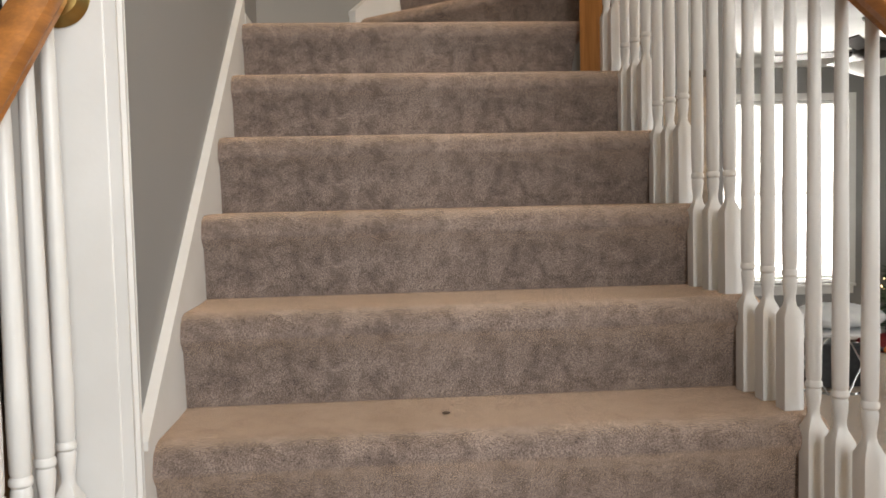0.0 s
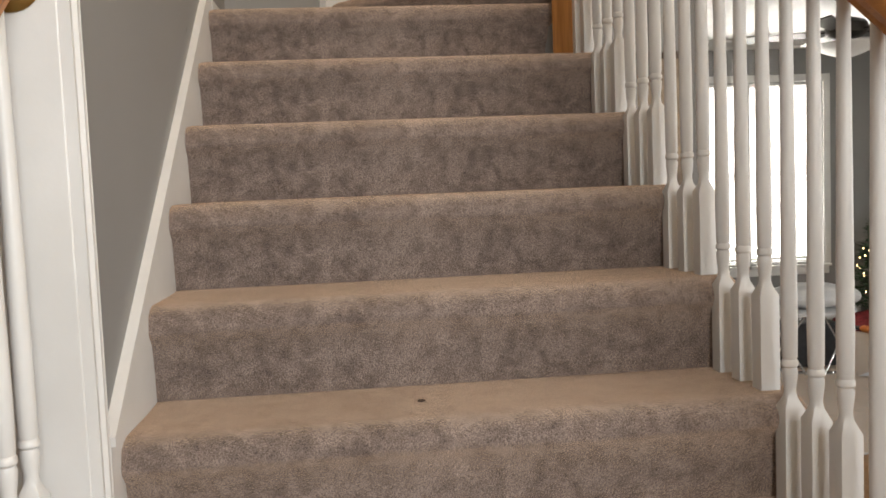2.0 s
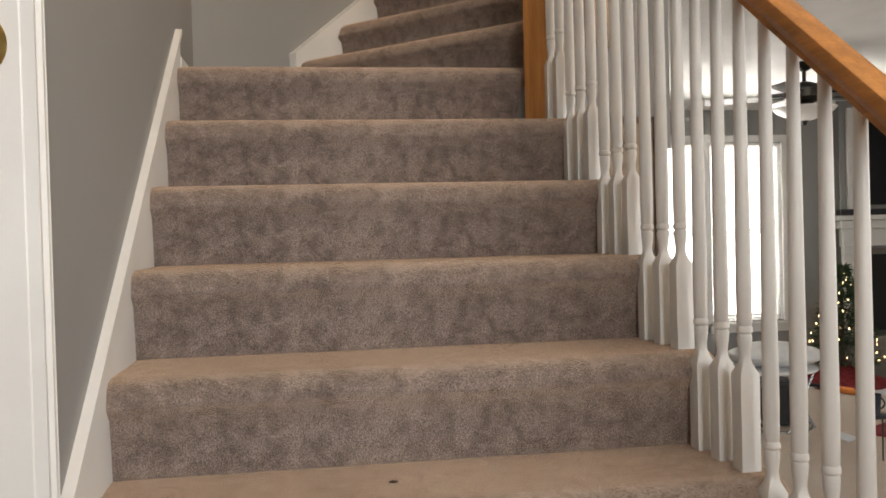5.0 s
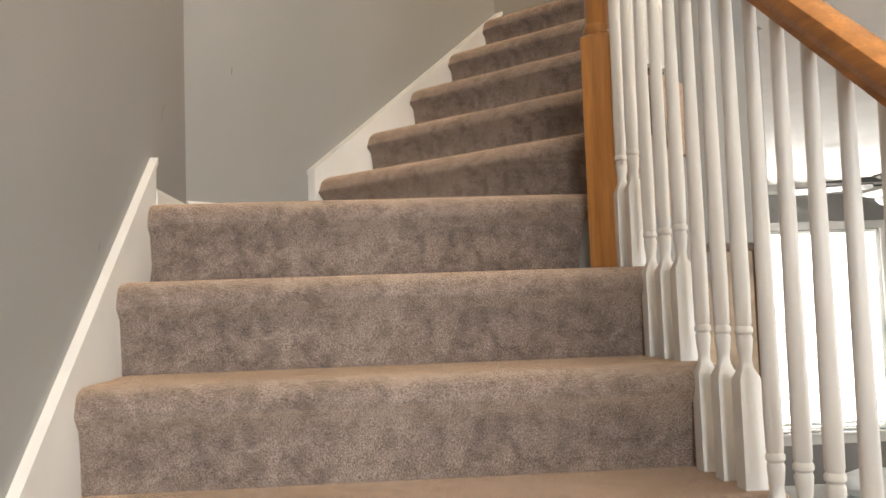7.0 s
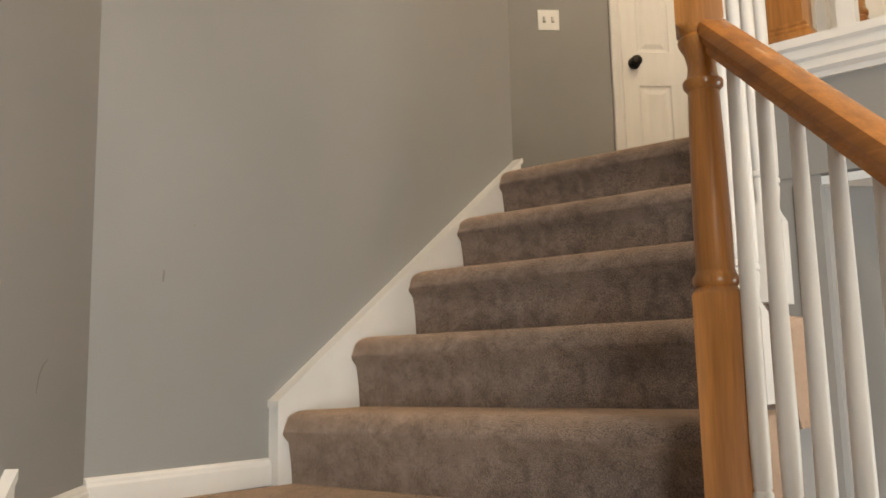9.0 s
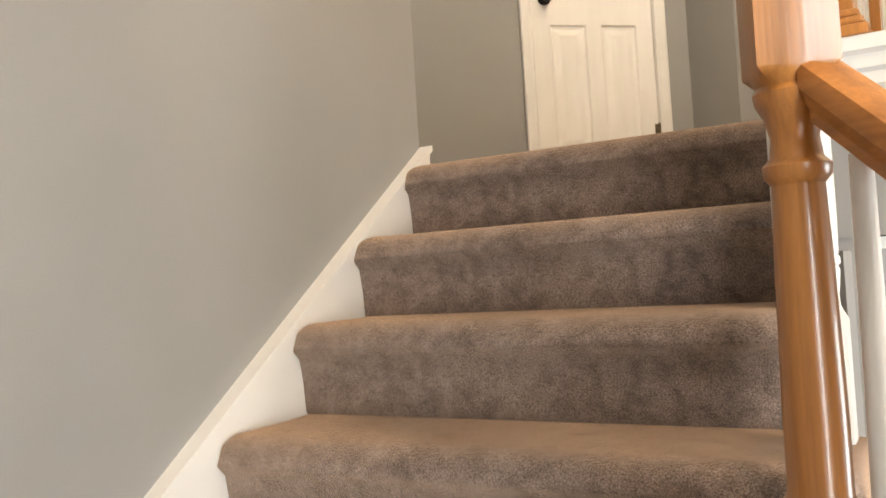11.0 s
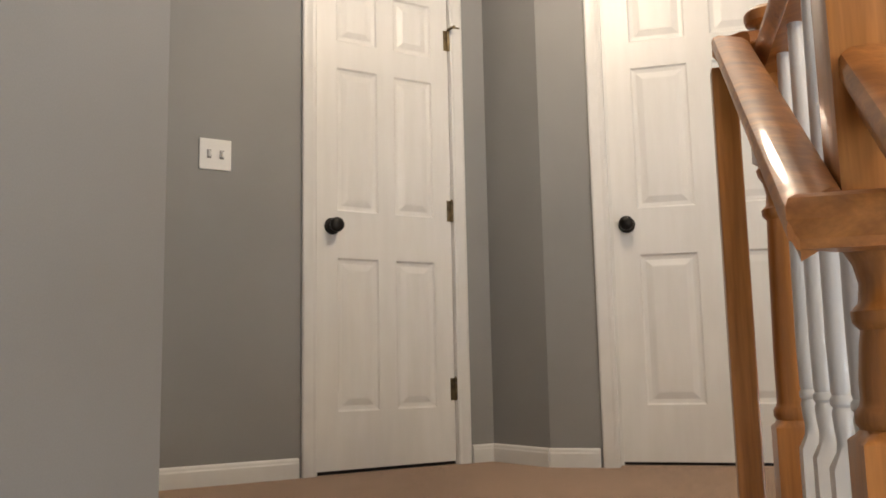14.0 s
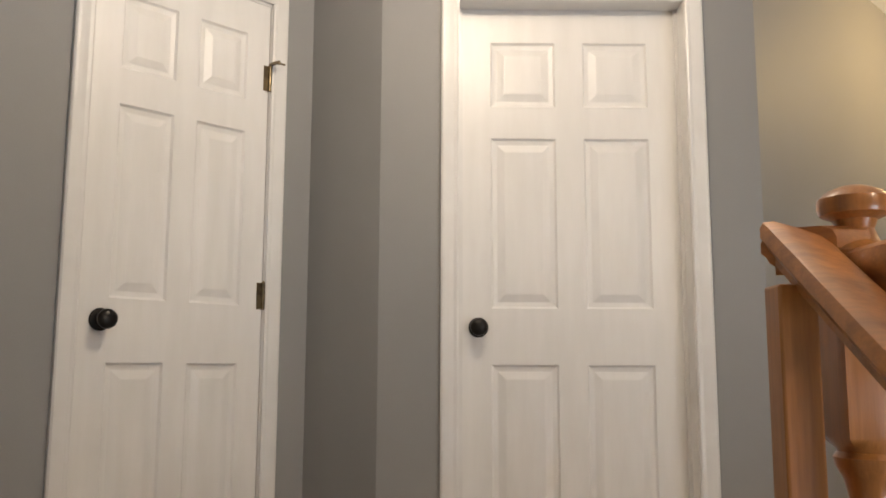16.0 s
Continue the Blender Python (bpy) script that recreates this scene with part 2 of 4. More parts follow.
# the wall beside the first flight, and the slanting wall beside the second
YE = -1.38
K = f2(0, -0.035)
yc = K.y - K.x                      # where the slanting wall meets x = 0
wall("wall_stair_lower", (0, YE), (0, yc), 0, UPC, 0.12, label="greige wall beside the lower flight with scuff marks")
e2 = f2(1.828, -0.035)
wall("wall_stair_upper", (0, yc), (e2.x, e2.y), 0, UPC, 0.12, label="greige slanting wall beside the upper flight")

# upper floor slab and its carpet
SB = 1.275                                   # the rim of the gallery
W2 = 1.025                                  # the upper flight's open side
slab = [f2(1.80, -1.6), f2(1.80, -0.006), f2(1.98, -0.006), f2(1.98, W2 - 0.01), f2(SB, W2 - 0.01), f2(SB, 4.6), f2(6.2, 4.6), f2(6.2, -1.6)]
slab = [(p.x, p.y) for p in slab]
tagged(part("floor_upper", prism(slab, LOWC + 0.02, U - 0.014), PAINT), "greige plastered edge of the upper floor", "floor", kind="structure")
cslab = [f2(1.80, -1.6), f2(1.80, W2 + 0.09), f2(SB + 0.02, W2 + 0.09), f2(SB + 0.02, 4.6), f2(6.2, 4.6), f2(6.2, -1.6)]
tagged(part("ceiling_lower", prism([(p.x, p.y) for p in cslab], LOWC - 0.0, LOWC + 0.018), CEIL), "white ceiling of the lower floor", "ceiling", kind="structure")
hall = [f2(1.802, -1.58), f2(1.802, -0.006), f2(1.98, -0.006), f2(1.98, W2 - 0.012), f2(2.02, W2 - 0.012), f2(2.02, 4.5), f2(6.1, 4.5), f2(6.1, -1.58)]
tagged(part("carpet_upper", prism([(p.x, p.y) for p in hall], U - 0.012, U), CARPET), "beige cut-pile carpet of the upper hall", "carpet", kind="structure")
lip = prism([(p.x, p.y) for p in (f2(1.81, -0.004), f2(1.81, W2 - 0.014), f2(1.979, W2 - 0.014), f2(1.979, -0.004))], U - 0.25, U)
front = [f2(1.81, -0.004), f2(1.81, W2 - 0.014)]
for v in lip.verts:                         # the trodden edge sags towards the stairs
    if v.co.z > U - 0.1 and min((v.co.xy - p.xy).length for p in front) < 0.02:
        v.co.z -= 0.022
tagged(part("carpet_edge", lip, CARPET), "trodden beige carpet edge at the stair head", "carpet", kind="structure")

# doors' walls
YD = 2.903
D1 = (1.943, 2.563)
WC1, WC2 = (2.735, YD), (2.777, 2.576)
SD = (WC2[0] + WC2[1]) * Q
w_c2 = (WC2[0] - WC2[1]) * Q + 0.267
D2 = (0.661, 1.437)
pr = f2(SD, 1.664)
wall("wall_hall_north", (-0.6, YD), WC1, U - 0.014, UPC, 0.12, openings=[(D1[0] + 0.6 - 0.01, D1[1] + 0.6 + 0.01, U - 0.014, U + 2.05)])
wall("wall_hall_return", WC1, WC2, U - 0.014, UPC, 0.12)
wall("wall_hall_slant", WC2, (pr.x, pr.y), U - 0.014, UPC, 0.12, openings=[(D2[0] - w_c2 - 0.01, D2[1] - w_c2 + 0.01, U - 0.014, U + 2.05)])
wall("wall_hall_east", (pr.x, pr.y), (6.7, pr.y), U - 0.014, UPC, 0.12, label="greige hall wall under warm lamp light")

# ---- stairs ----
def step_profile(deep, nose=0.034, h=R):
    """Riser and tread of a carpeted step: foot at (0, 0), tread top at h, running back to deep."""
    p = [(deep, -0.03), (0.02, -0.03), (0.0, 0.0), (-0.004, h * 0.30), (-0.012, h * 0.60), (-nose * 0.9, h * 0.70)]
    c, rad = (-nose + 0.044, h - 0.046), 0.046
    for i in range(10):
        a = math.pi * (1.02 - 0.52 * i / 9)
        p.append((c[0] + rad * math.cos(a), c[1] + rad * math.sin(a)))
    p += [(0.05, h), (deep * 0.6, h - 0.001), (deep, h)]
    return p


def step_bm(width, deep, left_open=False, right_open=False, h=R):
    prof = step_profile(deep, h=h)
    bands = []
    for x, k in ((0.0, 1.0), (0.004, 0.55), (0.012, 0.2), (0.026, 0.0)):
        bands.append((x, k * (1.6 if left_open else 1.0)))
    n_mid = 6
    xs = bands + [(0.026 + (width - 0.052) * i / n_mid, 0) for i in range(1, n_mid)] + [(width - x, k * (1.6 if right_open else 1.0)) for x, k in [(0.026, 0), (0.012, 0.2), (0.004, 0.55), (0.0, 1.0)]]
    rings = []
    for x, k in xs:
        ring = []
        for i, (y, z) in enumerate(prof):
            if 2 < i < len(prof) - 1:
                up = max(0.0, (z - R * 0.55) / (R * 0.45))
                y2 = y + 0.013 * k * up if y < 0.03 else y
                z2 = z - 0.012 * k * up
                wob = 0.0022 * math.sin(x * 23 + i) * (1 if i < len(prof) - 3 else 0)
                ring.append((x, y2 + wob, z2))
            else:
                ring.append((x, y, z))
        rings.append(ring)
    return sweep(rings)


stair = tagged(empty("staircase", (0, YF, 0)), "carpeted wooden staircase turning at a landing, taupe cut-pile carpet", "staircase", kind="structure")
XR = 1.175                                  # the landing's outer edge


def rail_x(y):
    """Where the open side's balusters stand: the flight widens a little towards its foot."""
    return 1.1245 - 0.0495 * y


for i in range(9):
    open_left = i < 3
    x0 = -0.105 if open_left else 0.0
    lo_step = part("step", step_bm(rail_x(YF + (i + 0.5) * T) + 0.058 - x0, T + 0.03, open_left, True), CARPET, stair, smooth=True)
    lo_step.location = (x0, i * T, i * R)
# the landing: a step at the head of the first flight, then the landing's own carpet
top = part("step", step_bm(XR - 0.05, 0.14, False, False), CARPET, stair, smooth=True)
top.location = (0, 9 * T, 9 * R)
g1l, g1r = f2(S0 + 0.04, 0.0), f2(S0 + 0.04, 1.05)
lp = [(0.0, 0.12), (1.12, 0.12), (g1r.x, g1r.y), (g1l.x, g1l.y), (0.0, yc)]
landing = part("landing", prism([(x, y - YF) for x, y in lp], LAND - 0.2, LAND), CARPET, stair)
up_turn = Matrix.Rotation(radians(-43), 4, "Z")
for k in range(5):
    width = 1.10 if k < 2 else W2 - 0.015
    o = part("step", step_bm(width, T2 + 0.03 if k < 4 else 0.13, False, k < 2, R2), CARPET, stair, smooth=True)
    p = f2(S0 + k * T2, 0.0, LAND + k * R2 - (0.02 if k == 1 else 0.012 if k == 4 else 0.014))
    o.matrix_basis = Matrix.Translation((p.x, p.y - YF, p.z)) @ up_turn
# stringers and plaster closing the flights below
str_out = [(XR - 0.03, YF, -0.0), (XR - 0.03, 0.02, LAND - 0.20), (XR - 0.03, 0.02, 0), ]
part("stringer", extrude_outline(str_out, (-0.05, -YF, 0), (0, -YF, 0)), WHITE, stair, "white painted outer stringer")


def skirt(name, pts, normal, thick, parent):
    """A sloping skirt board: outline on the wall, standing out along normal."""
    n = Vector(normal)
    bm = extrude_outline(pts, (0, 0, 0), n * thick)
    return part(name, bm, WHITE, parent, "cream painted skirt board")


def sk1(y):
    return LAND + 0.085 + 0.796 * y


skirts = tagged(empty("skirt_boards", (0, 0, 0)), "cream painted sloping skirt boards along the stair walls", "trim", kind="structure")
skirt("skirt_board", [(0.0, YE + 0.072, sk1(YE + 0.072) - 0.42), (0.0, YE + 0.072, sk1(YE + 0.072)), (0.0, 0.035, sk1(0.035)), (0.0, 0.05, sk1(0.02)), (0.0, 0.05, LAND - 0.05), (0, -0.1, LAND - 0.35)], (1, 0, 0), 0.012, skirts)
n2 = Vector((Q, -Q, 0))


def sk2(s):
    return LAND + 0.195 + 0.737 * (s - 0.766)


pts = [f2(0.762, -0.035, LAND - 0.02), f2(0.762, -0.035, sk2(0.766)), f2(1.826, -0.035, sk2(1.826)), f2(1.826, -0.035, U - 0.40), f2(1.2, -0.035, LAND - 0.02)]
skirt("skirt_board", pts, n2, 0.034, skirts)
cap2 = [f2(0.758, -0.035, sk2(0.762) + 0.004), f2(1.832, -0.035, sk2(1.832) + 0.004), f2(1.832, -0.035, sk2(1.832) - 0.012), f2(0.758, -0.035, sk2(0.762) - 0.012)]
skirt("cap", cap2, n2, 0.040, skirts)
cap1 = [(0, YE + 0.072, sk1(YE + 0.072) + 0.004), (0, 0.04, sk1(0.04) + 0.004), (0, 0.04, sk1(0.04) - 0.012), (0, YE + 0.072, sk1(YE + 0.072) - 0.012)]
skirt("cap", cap1, (1, 0, 0), 0.02, skirts)
board("baseboard_1", (0, 0.05), (0, yc), LAND, LAND + 0.050, 0.014)
b0, b1 = f2(0, 0), f2(0.76, -0.035)
board("baseboard_2", (0, yc), (b1.x, b1.y), LAND, LAND + 0.063, 0.014)
board("baseboard_3", (-0.5, YD), (D1[0] - 0.065, YD), U, U + 0.072, 0.013)
board("baseboard_4", (D1[1] + 0.065, YD), WC1, U, U + 0.072, 0.013)
board("baseboard_5", WC1, WC2, U, U + 0.072, 0.013)
c2 = f2(SD, D2[0] - 0.062)
board("baseboard_6", WC2, (c2.x, c2.y), U, U + 0.072, 0.013)
c3 = f2(SD, D2[1] + 0.062)
board("baseboard_7", (c3.x, c3.y), (pr.x, pr.y), U, U + 0.072, 0.013)
board("baseboard_8", (pr.x, pr.y), (6.6, pr.y), U, U + 0.072, 0.013)


# ---- turned work ----
def square_ring(h, z, ch=0.0):
    """A ring of 16 points round a square of half width h."""
    out = []
    for i in range(16):
        a = 2 * math.pi * i / 16
        c, s = math.cos(a), math.sin(a)
        k = h / max(abs(c), abs(s))
        k = k * (1 - ch) + h * ch
        out.append((c * k, s * k, z))
    return out


def round_ring(r, z):
    return [(r * math.cos(2 * math.pi * i / 16), r * math.sin(2 * math.pi * i / 16), z) for i in range(16)]


def baluster_bm(length, base=0.178):
    """A square foot, a vase ring and a long tapered shaft."""
    h = 0.0185
    rings = [square_ring(h, 0), square_ring(h, base), square_ring(h * 0.62, base + 0.020, 0.6), round_ring(0.0108, base + 0.028)]
    for dz, r in ((0.036, 0.0105), (0.050, 0.0125), (0.068, 0.0140), (0.074, 0.0118), (0.078, 0.0150), (0.085, 0.0150), (0.089, 0.0122), (0.094, 0.0136), (0.16, 0.0145)):
        rings.append(round_ring(r, base + dz))
    top = length
    for k in (0.3, 0.6, 1.0):
        z = base + 0.16 + (top - base - 0.16) * k
        rings.append(round_ring(0.0145 - 0.0042 * k, z))
    return sweep(rings)


def newel_bm(base_h, shaft_h, block_h, cap=True, h=0.0375):
    """Newel post: square foot, tapered turned shaft between rings, square head and a turned ball cap."""
    z = base_h
    rings = [square_ring(h, 0), square_ring(h, z - 0.006), square_ring(h * 0.93, z, 0.4)]
    for dz, r in ((0.006, h * 0.86), (0.012, h * 0.96), (0.022, h * 0.96), (0.028, h * 0.84), (0.034, h * 0.80)):
        rings.append(round_ring(r, z + dz))
    for k in (0.25, 0.5, 0.75):
        rings.append(round_ring(h * (0.84 - 0.16 * k), z + 0.034 + (shaft_h - 0.13) * k))
    zt = z + shaft_h
    for dz, r in ((-0.10, 0.66), (-0.092, 0.84), (-0.082, 0.86), (-0.074, 0.66), (-0.055, 0.60), (-0.035, 0.72), (-0.022, 0.92), (-0.012, 0.97), (-0.006, 0.86)):
        rings.append(round_ring(h * r, zt + dz))
    rings += [square_ring(h * 0.9, zt, 0.5), square_ring(h, zt + 0.010), square_ring(h, zt + block_h - 0.006), square_ring(h * 0.9, zt + block_h, 0.2)]
    zc = zt + block_h
    if cap:
        for dz, r in ((0.006, 1.02), (0.014, 1.04), (0.020, 0.92), (0.026, 0.66), (0.040, 0.52), (0.050, 0.62), (0.056, 0.98), (0.064, 1.05), (0.074, 1.02), (0.082, 0.8), (0.088, 0.4), (0.090, 0.1)):
            rings.append(round_ring(h * r, zc + dz))
    return sweep(rings)


def rail_bm(a, b, wide=0.058, tall=0.062, cut_a=None, cut_b=None):
    """A moulded handrail between two places on its centre line (top), its section upright; the ends are plumb or cut along the given plan directions."""
    a, b = Vector(a), Vector(b)
    d = b - a
    flat = Vector((d.x, d.y, 0)).normalized()
    side = Vector((flat.y, -flat.x, 0))
    hw = wide / 2
    sec = [(-hw * 0.62, -tall), (-hw * 0.62, -tall * 0.82), (-hw * 0.78, -tall * 0.72), (-hw * 0.86, -tall * 0.6), (-hw, -tall * 0.5), (-hw, -tall * 0.28), (-hw * 0.9, -tall * 0.12), (-hw * 0.6, -tall * 0.02), (0, 0)]
    sec = sec + [(-x, z) for x, z in sec[::-1][1:]]
    rings = []
    for p, cut in ((a, cut_a), (b, cut_b)):
        ring = []
        for x, z in sec:
            q = p + side * x + Vector((0, 0, z))
            if cut is not None:
                c = Vector((cut[0], cut[1], 0)).normalized()
                # move along the rail until the point lies on the mitre plane through p
                nrm = Vector((-c.y, c.x, 0))
                k = -nrm.dot(q - p) / nrm.dot(d)
                q = q + d * k
            ring.append(q)
        rings.append(ring)
    return sweep(rings)


# ---- railing of the first flight, open side ----
SL = R / T
SL2 = 0.853                                 # slope of the short railing at the turn
rail_a = tagged(empty("stair_railing", (1.11, YF, 0)), "honey oak handrail on white turned balusters beside the lower flight", "railing", group="stair railings")


def place(ob, parent):
    ob.matrix_parent_inverse = Matrix.Translation(-parent.location)
    return ob


def under1(y):
    return LAND + 0.80 + 0.765 * y


for i in range(9):
    for j in range(3):
        y = YF + i * T + 0.012 + (j + 0.35) * T / 3
        zt = (i + 1) * R
        length = under1(y) + 0.012 - zt
        o = part("baluster", baluster_bm(length), WHITE, rail_a, smooth=True)
        o.matrix_basis = Matrix.Translation((rail_x(y) - 1.11, y - YF, zt))
N1 = Vector((1.104, -0.068, LAND - R))
post = part("newel_post", newel_bm(R + 0.372, 0.425, 0.46), OAK, rail_a, "honey oak newel post with turned shaft", smooth=True)
post.matrix_basis = Matrix.Translation((N1.x - 1.11, N1.y - YF, N1.z)) @ Matrix.Rotation(radians(-22.5), 4, "Z")
y_end = YF - 0.02
ra, rb = Vector((rail_x(y_end), y_end, under1(y_end) + 0.066)), Vector((N1.x + 0.012, N1.y - 0.03, under1(N1.y) + 0.066))
place(part("handrail", rail_bm(ra, rb, 0.056, 0.062), OAK_RAIL, rail_a, smooth=True), rail_a)
foot = part("newel_post", newel_bm(0.45, 0.36, 0.20), OAK, rail_a, smooth=True)
foot.matrix_basis = Matrix.Translation((rail_x(YF) - 1.11, -0.06, 0.0))

# ---- railing of the first flight beside the wall's end ----
rail_l = tagged(empty("stair_railing", (-0.06, YF, 0)), "oak handrail with brass rosette on white balusters ending at the wall", "railing", group="stair railings")


def under_l(y):
    return LAND + 0.858 + SL * y


for i in range(10):
    y = YF - 0.01 + (i + 0.35) * T / 3
    z0 = (min(i // 3, 2) + 1) * R
    o = part("baluster", baluster_bm(under_l(y) + 0.012 - z0, 0.37), WHITE, rail_l, smooth=True)
    o.location = (0, y - YF, z0)
y_end = YF - 0.05
place(part("handrail", rail_bm((-0.06, y_end, under_l(y_end) + 0.075), (-0.06, YE - 0.02, under_l(YE - 0.02) + 0.075), 0.062, 0.066), OAK_RAIL, rail_l, smooth=True), rail_l)
ros = part("rosette", lathe([(0, 0.046), (0.004, 0.048), (0.010, 0.043), (0.014, 0.037), (0.018, 0.034), (0.020, 0.025)], 32), BRASS, rail_l, "round brass rosette plate", smooth=True)
ros.matrix_basis = Matrix.Translation((0.0, YE - 0.016 - YF, under_l(YE) - 0.005)) @ Matrix.Rotation(radians(90), 4, "X")
ft = part("newel_post", newel_bm(0.45, 0.50, 0.20), OAK, rail_l, smooth=True)
ft.matrix_basis = Matrix.Translation((0.0, -0.09, 0.0))

# white casing round the wall's end
casing = tagged(empty("wall_end_casing", (-0.06, YE, 0)), "white painted moulded casing on the end of the stair wall", "trim", kind="structure")
part("end_board", box(-0.066, 0.064, -0.016, 0.0, 0.0, UPC - 0.02, 0.002), WHITE, casing)
prof = [(0.0, 0.0), (0.0, 0.080), (0.008, 0.080), (0.014, 0.074), (0.012, 0.064), (0.020, 0.058), (0.022, 0.050), (0.016, 0.044), (0.018, 0.036), (0.026, 0.030), (0.026, 0.022), (0.018, 0.016), (0.022, 0.008), (0.022, 0.0)]
for sgn in (1, -1):
    bm = sweep([[(sgn * (0.06 + x), y - 0.014, z) for x, y in prof] for z in (0.0, UPC - 0.02)])
    part("casing_strip", bm, WHITE, casing)

# ---- the gallery's edge and the railing at the head of the stairs ----
rim = tagged(empty("gallery_edge", f2(SB, W2, 0)), "white stepped fascia moulding along the gallery floor edge", "trim", kind="structure")
fprof = [(0.0, 0.004), (0.034, 0.004), (0.036, -0.016), (0.028, -0.022), (0.028, -0.042), (0.022, -0.048), (0.022, -0.066), (0.012, -0.074), (0.010, -0.086), (0.0, -0.086)]


def fascia(a, b, out):
    a, b, out = Vector(a), Vector(b), Vector(out)
    bm = sweep([[p + out * x + Vector((0, 0, U + z)) for x, z in fprof] for p in (a, b)])
    return place(part("fascia", bm, WHITE, rim), rim)


fascia(f2(SB, W2 - 0.036), f2(SB, 4.5), (-Q, -Q, 0))
cap_top = [f2(SB + 0.002, W2 - 0.01), f2(SB + 0.002, W2 + 0.10), f2(1.99, W2 + 0.10), f2(1.99, W2 - 0.01)]
place(part("cap_board", prism([(p.x, p.y) for p in cap_top], U - 0.01, U + 0.014), WHITE, rim), rim)
capx = [f2(SB + 0.002, W2 + 0.10), f2(SB + 0.002, 4.5), f2(SB + 0.11, 4.5), f2(SB + 0.11, W2 + 0.10)]
place(part("cap_board", prism([(p.x, p.y) for p in capx], U - 0.01, U + 0.014), WHITE, rim), rim)
# the plastered cheek between stair and gallery
ck = [f2(SB + 0.004, W2 - 0.012), f2(SB + 0.004, W2 + 0.09), f2(1.76, W2 + 0.09), f2(1.76, W2 - 0.012)]
tagged(part("wall_cheek", prism([(p.x, p.y) for p in ck], LAND - 0.2, U - 0.012), PAINT), "greige plastered cheek beside the top steps", "wall", kind="structure")
nn = Vector((-Q, Q, 0))
pts = [f2(SB + 0.006, W2 - 0.012, LAND + 0.30), f2(SB + 0.006, W2 - 0.012, LAND + 0.59), f2(1.74, W2 - 0.012, U - 0.015), f2(1.74, W2 - 0.012, U - 0.30)]
skirt("skirt_board", pts, nn, 0.014, skirts)
# under-stair wall on the open side
us0, us1 = f2(0.74, 1.075), f2(SB + 0.03, 1.075)
bm = sweep([[Vector((us0.x, us0.y, 0)), Vector((us1.x, us1.y, 0)), Vector((us1.x, us1.y, LAND + 2 * R - 0.05)), Vector((us0.x, us0.y, LAND - 0.06))],
            [Vector((us0.x - 0.06, us0.y + 0.06, 0)), Vector((us1.x - 0.06, us1.y + 0.06, 0)), Vector((us1.x - 0.06, us1.y + 0.06, LAND + 2 * R - 0.05)), Vector((us0.x - 0.06, us0.y + 0.06, LAND - 0.06))]])
tagged(part("wall_under_stair", bm, PAINT), "greige wall under the upper flight", "wall", kind="structure")
wall("wall_foyer", (us1.x - 0.03, 0.33), (1.687, 0.33), 0, LOWC, 0.12, label="greige lower wall that carries a framed picture")
wall("wall_foyer_side", (1.687, 0.33), (1.687, 2.6), 0, LOWC, 0.12)
wall("wall_foyer_back", (1.687, 2.6), (-0.3, 4.7), 0, LOWC, 0.12)
wall("wall_foyer_end", (1.05, 0.06), (0.0, 0.5), 0, LAND - 0.2, 0.1)

WG = W2 + 0.043
rail_u = tagged(empty("gallery_railing", f2(SB, WG, U)), "honey oak gallery railing with newels and white turned balusters", "railing", group="stair railings")


def placed(name, bm, material, s, w, z, label="", turn=-45):
    o = part(name, bm, material, rail_u, label, smooth=True)
    p = f2(s, w, z)
    o.matrix_basis = Matrix.Translation(p - rail_u.location) @ Matrix.Rotation(radians(turn), 4, "Z")
    return o


SN2, SN3 = SB + 0.055, 1.965
GT = 0.935                                  # height of the gallery rail's top
for s, wn3, nb in ((SN2, WG, (0.30, 0.20, 0.44)), (SN3, WG - 0.004, (0.27, 0.44, 0.195))):
    placed("newel_post", newel_bm(*nb), OAK, s, wn3, U + 0.014, "honey oak newel post with a turned ball cap")
    bb = bmesh.new()
    add_box(bb, -0.058, 0.058, -0.058, 0.058, 0.0, 0.018, 0.004)
    add_box(bb, -0.052, 0.052, -0.052, 0.052, 0.018, 0.032, 0.006)
    add_box(bb, -0.046, 0.046, -0.046, 0.046, 0.032, 0.044, 0.005)
    placed("base_moulding", bb, OAK, s, wn3, U + 0.014)
place(part("handrail", rail_bm(f2(SN2 + 0.03, WG, U + GT), f2(SN3 - 0.03, WG - 0.004, U + GT)), OAK_RAIL, rail_u, smooth=True), rail_u)
first = None
for i in range(4):
    s = SN2 + (i + 1) * (SN3 - SN2) / 5
    first = first or placed("baluster", baluster_bm(GT - 0.06, 0.24), WHITE, s, WG, U + 0.014)
    if i:
        twin("baluster", first, rail_u, Matrix.Translation(f2(s, WG, U + 0.014) - rail_u.location) @ Matrix.Rotation(radians(-45), 4, "Z"))
# the gallery's long side
place(part("handrail", rail_bm(f2(SB + 0.055, WG + 0.03, U + GT), f2(SB + 0.055, 4.45, U + GT)), OAK_RAIL, rail_u, smooth=True), rail_u)
for i in range(27):
    w = WG + 0.12 + i * 0.118
    twin("baluster", first, rail_u, Matrix.Translation(f2(SB + 0.055, w, U + 0.014) - rail_u.location) @ Matrix.Rotation(radians(-45), 4, "Z"))

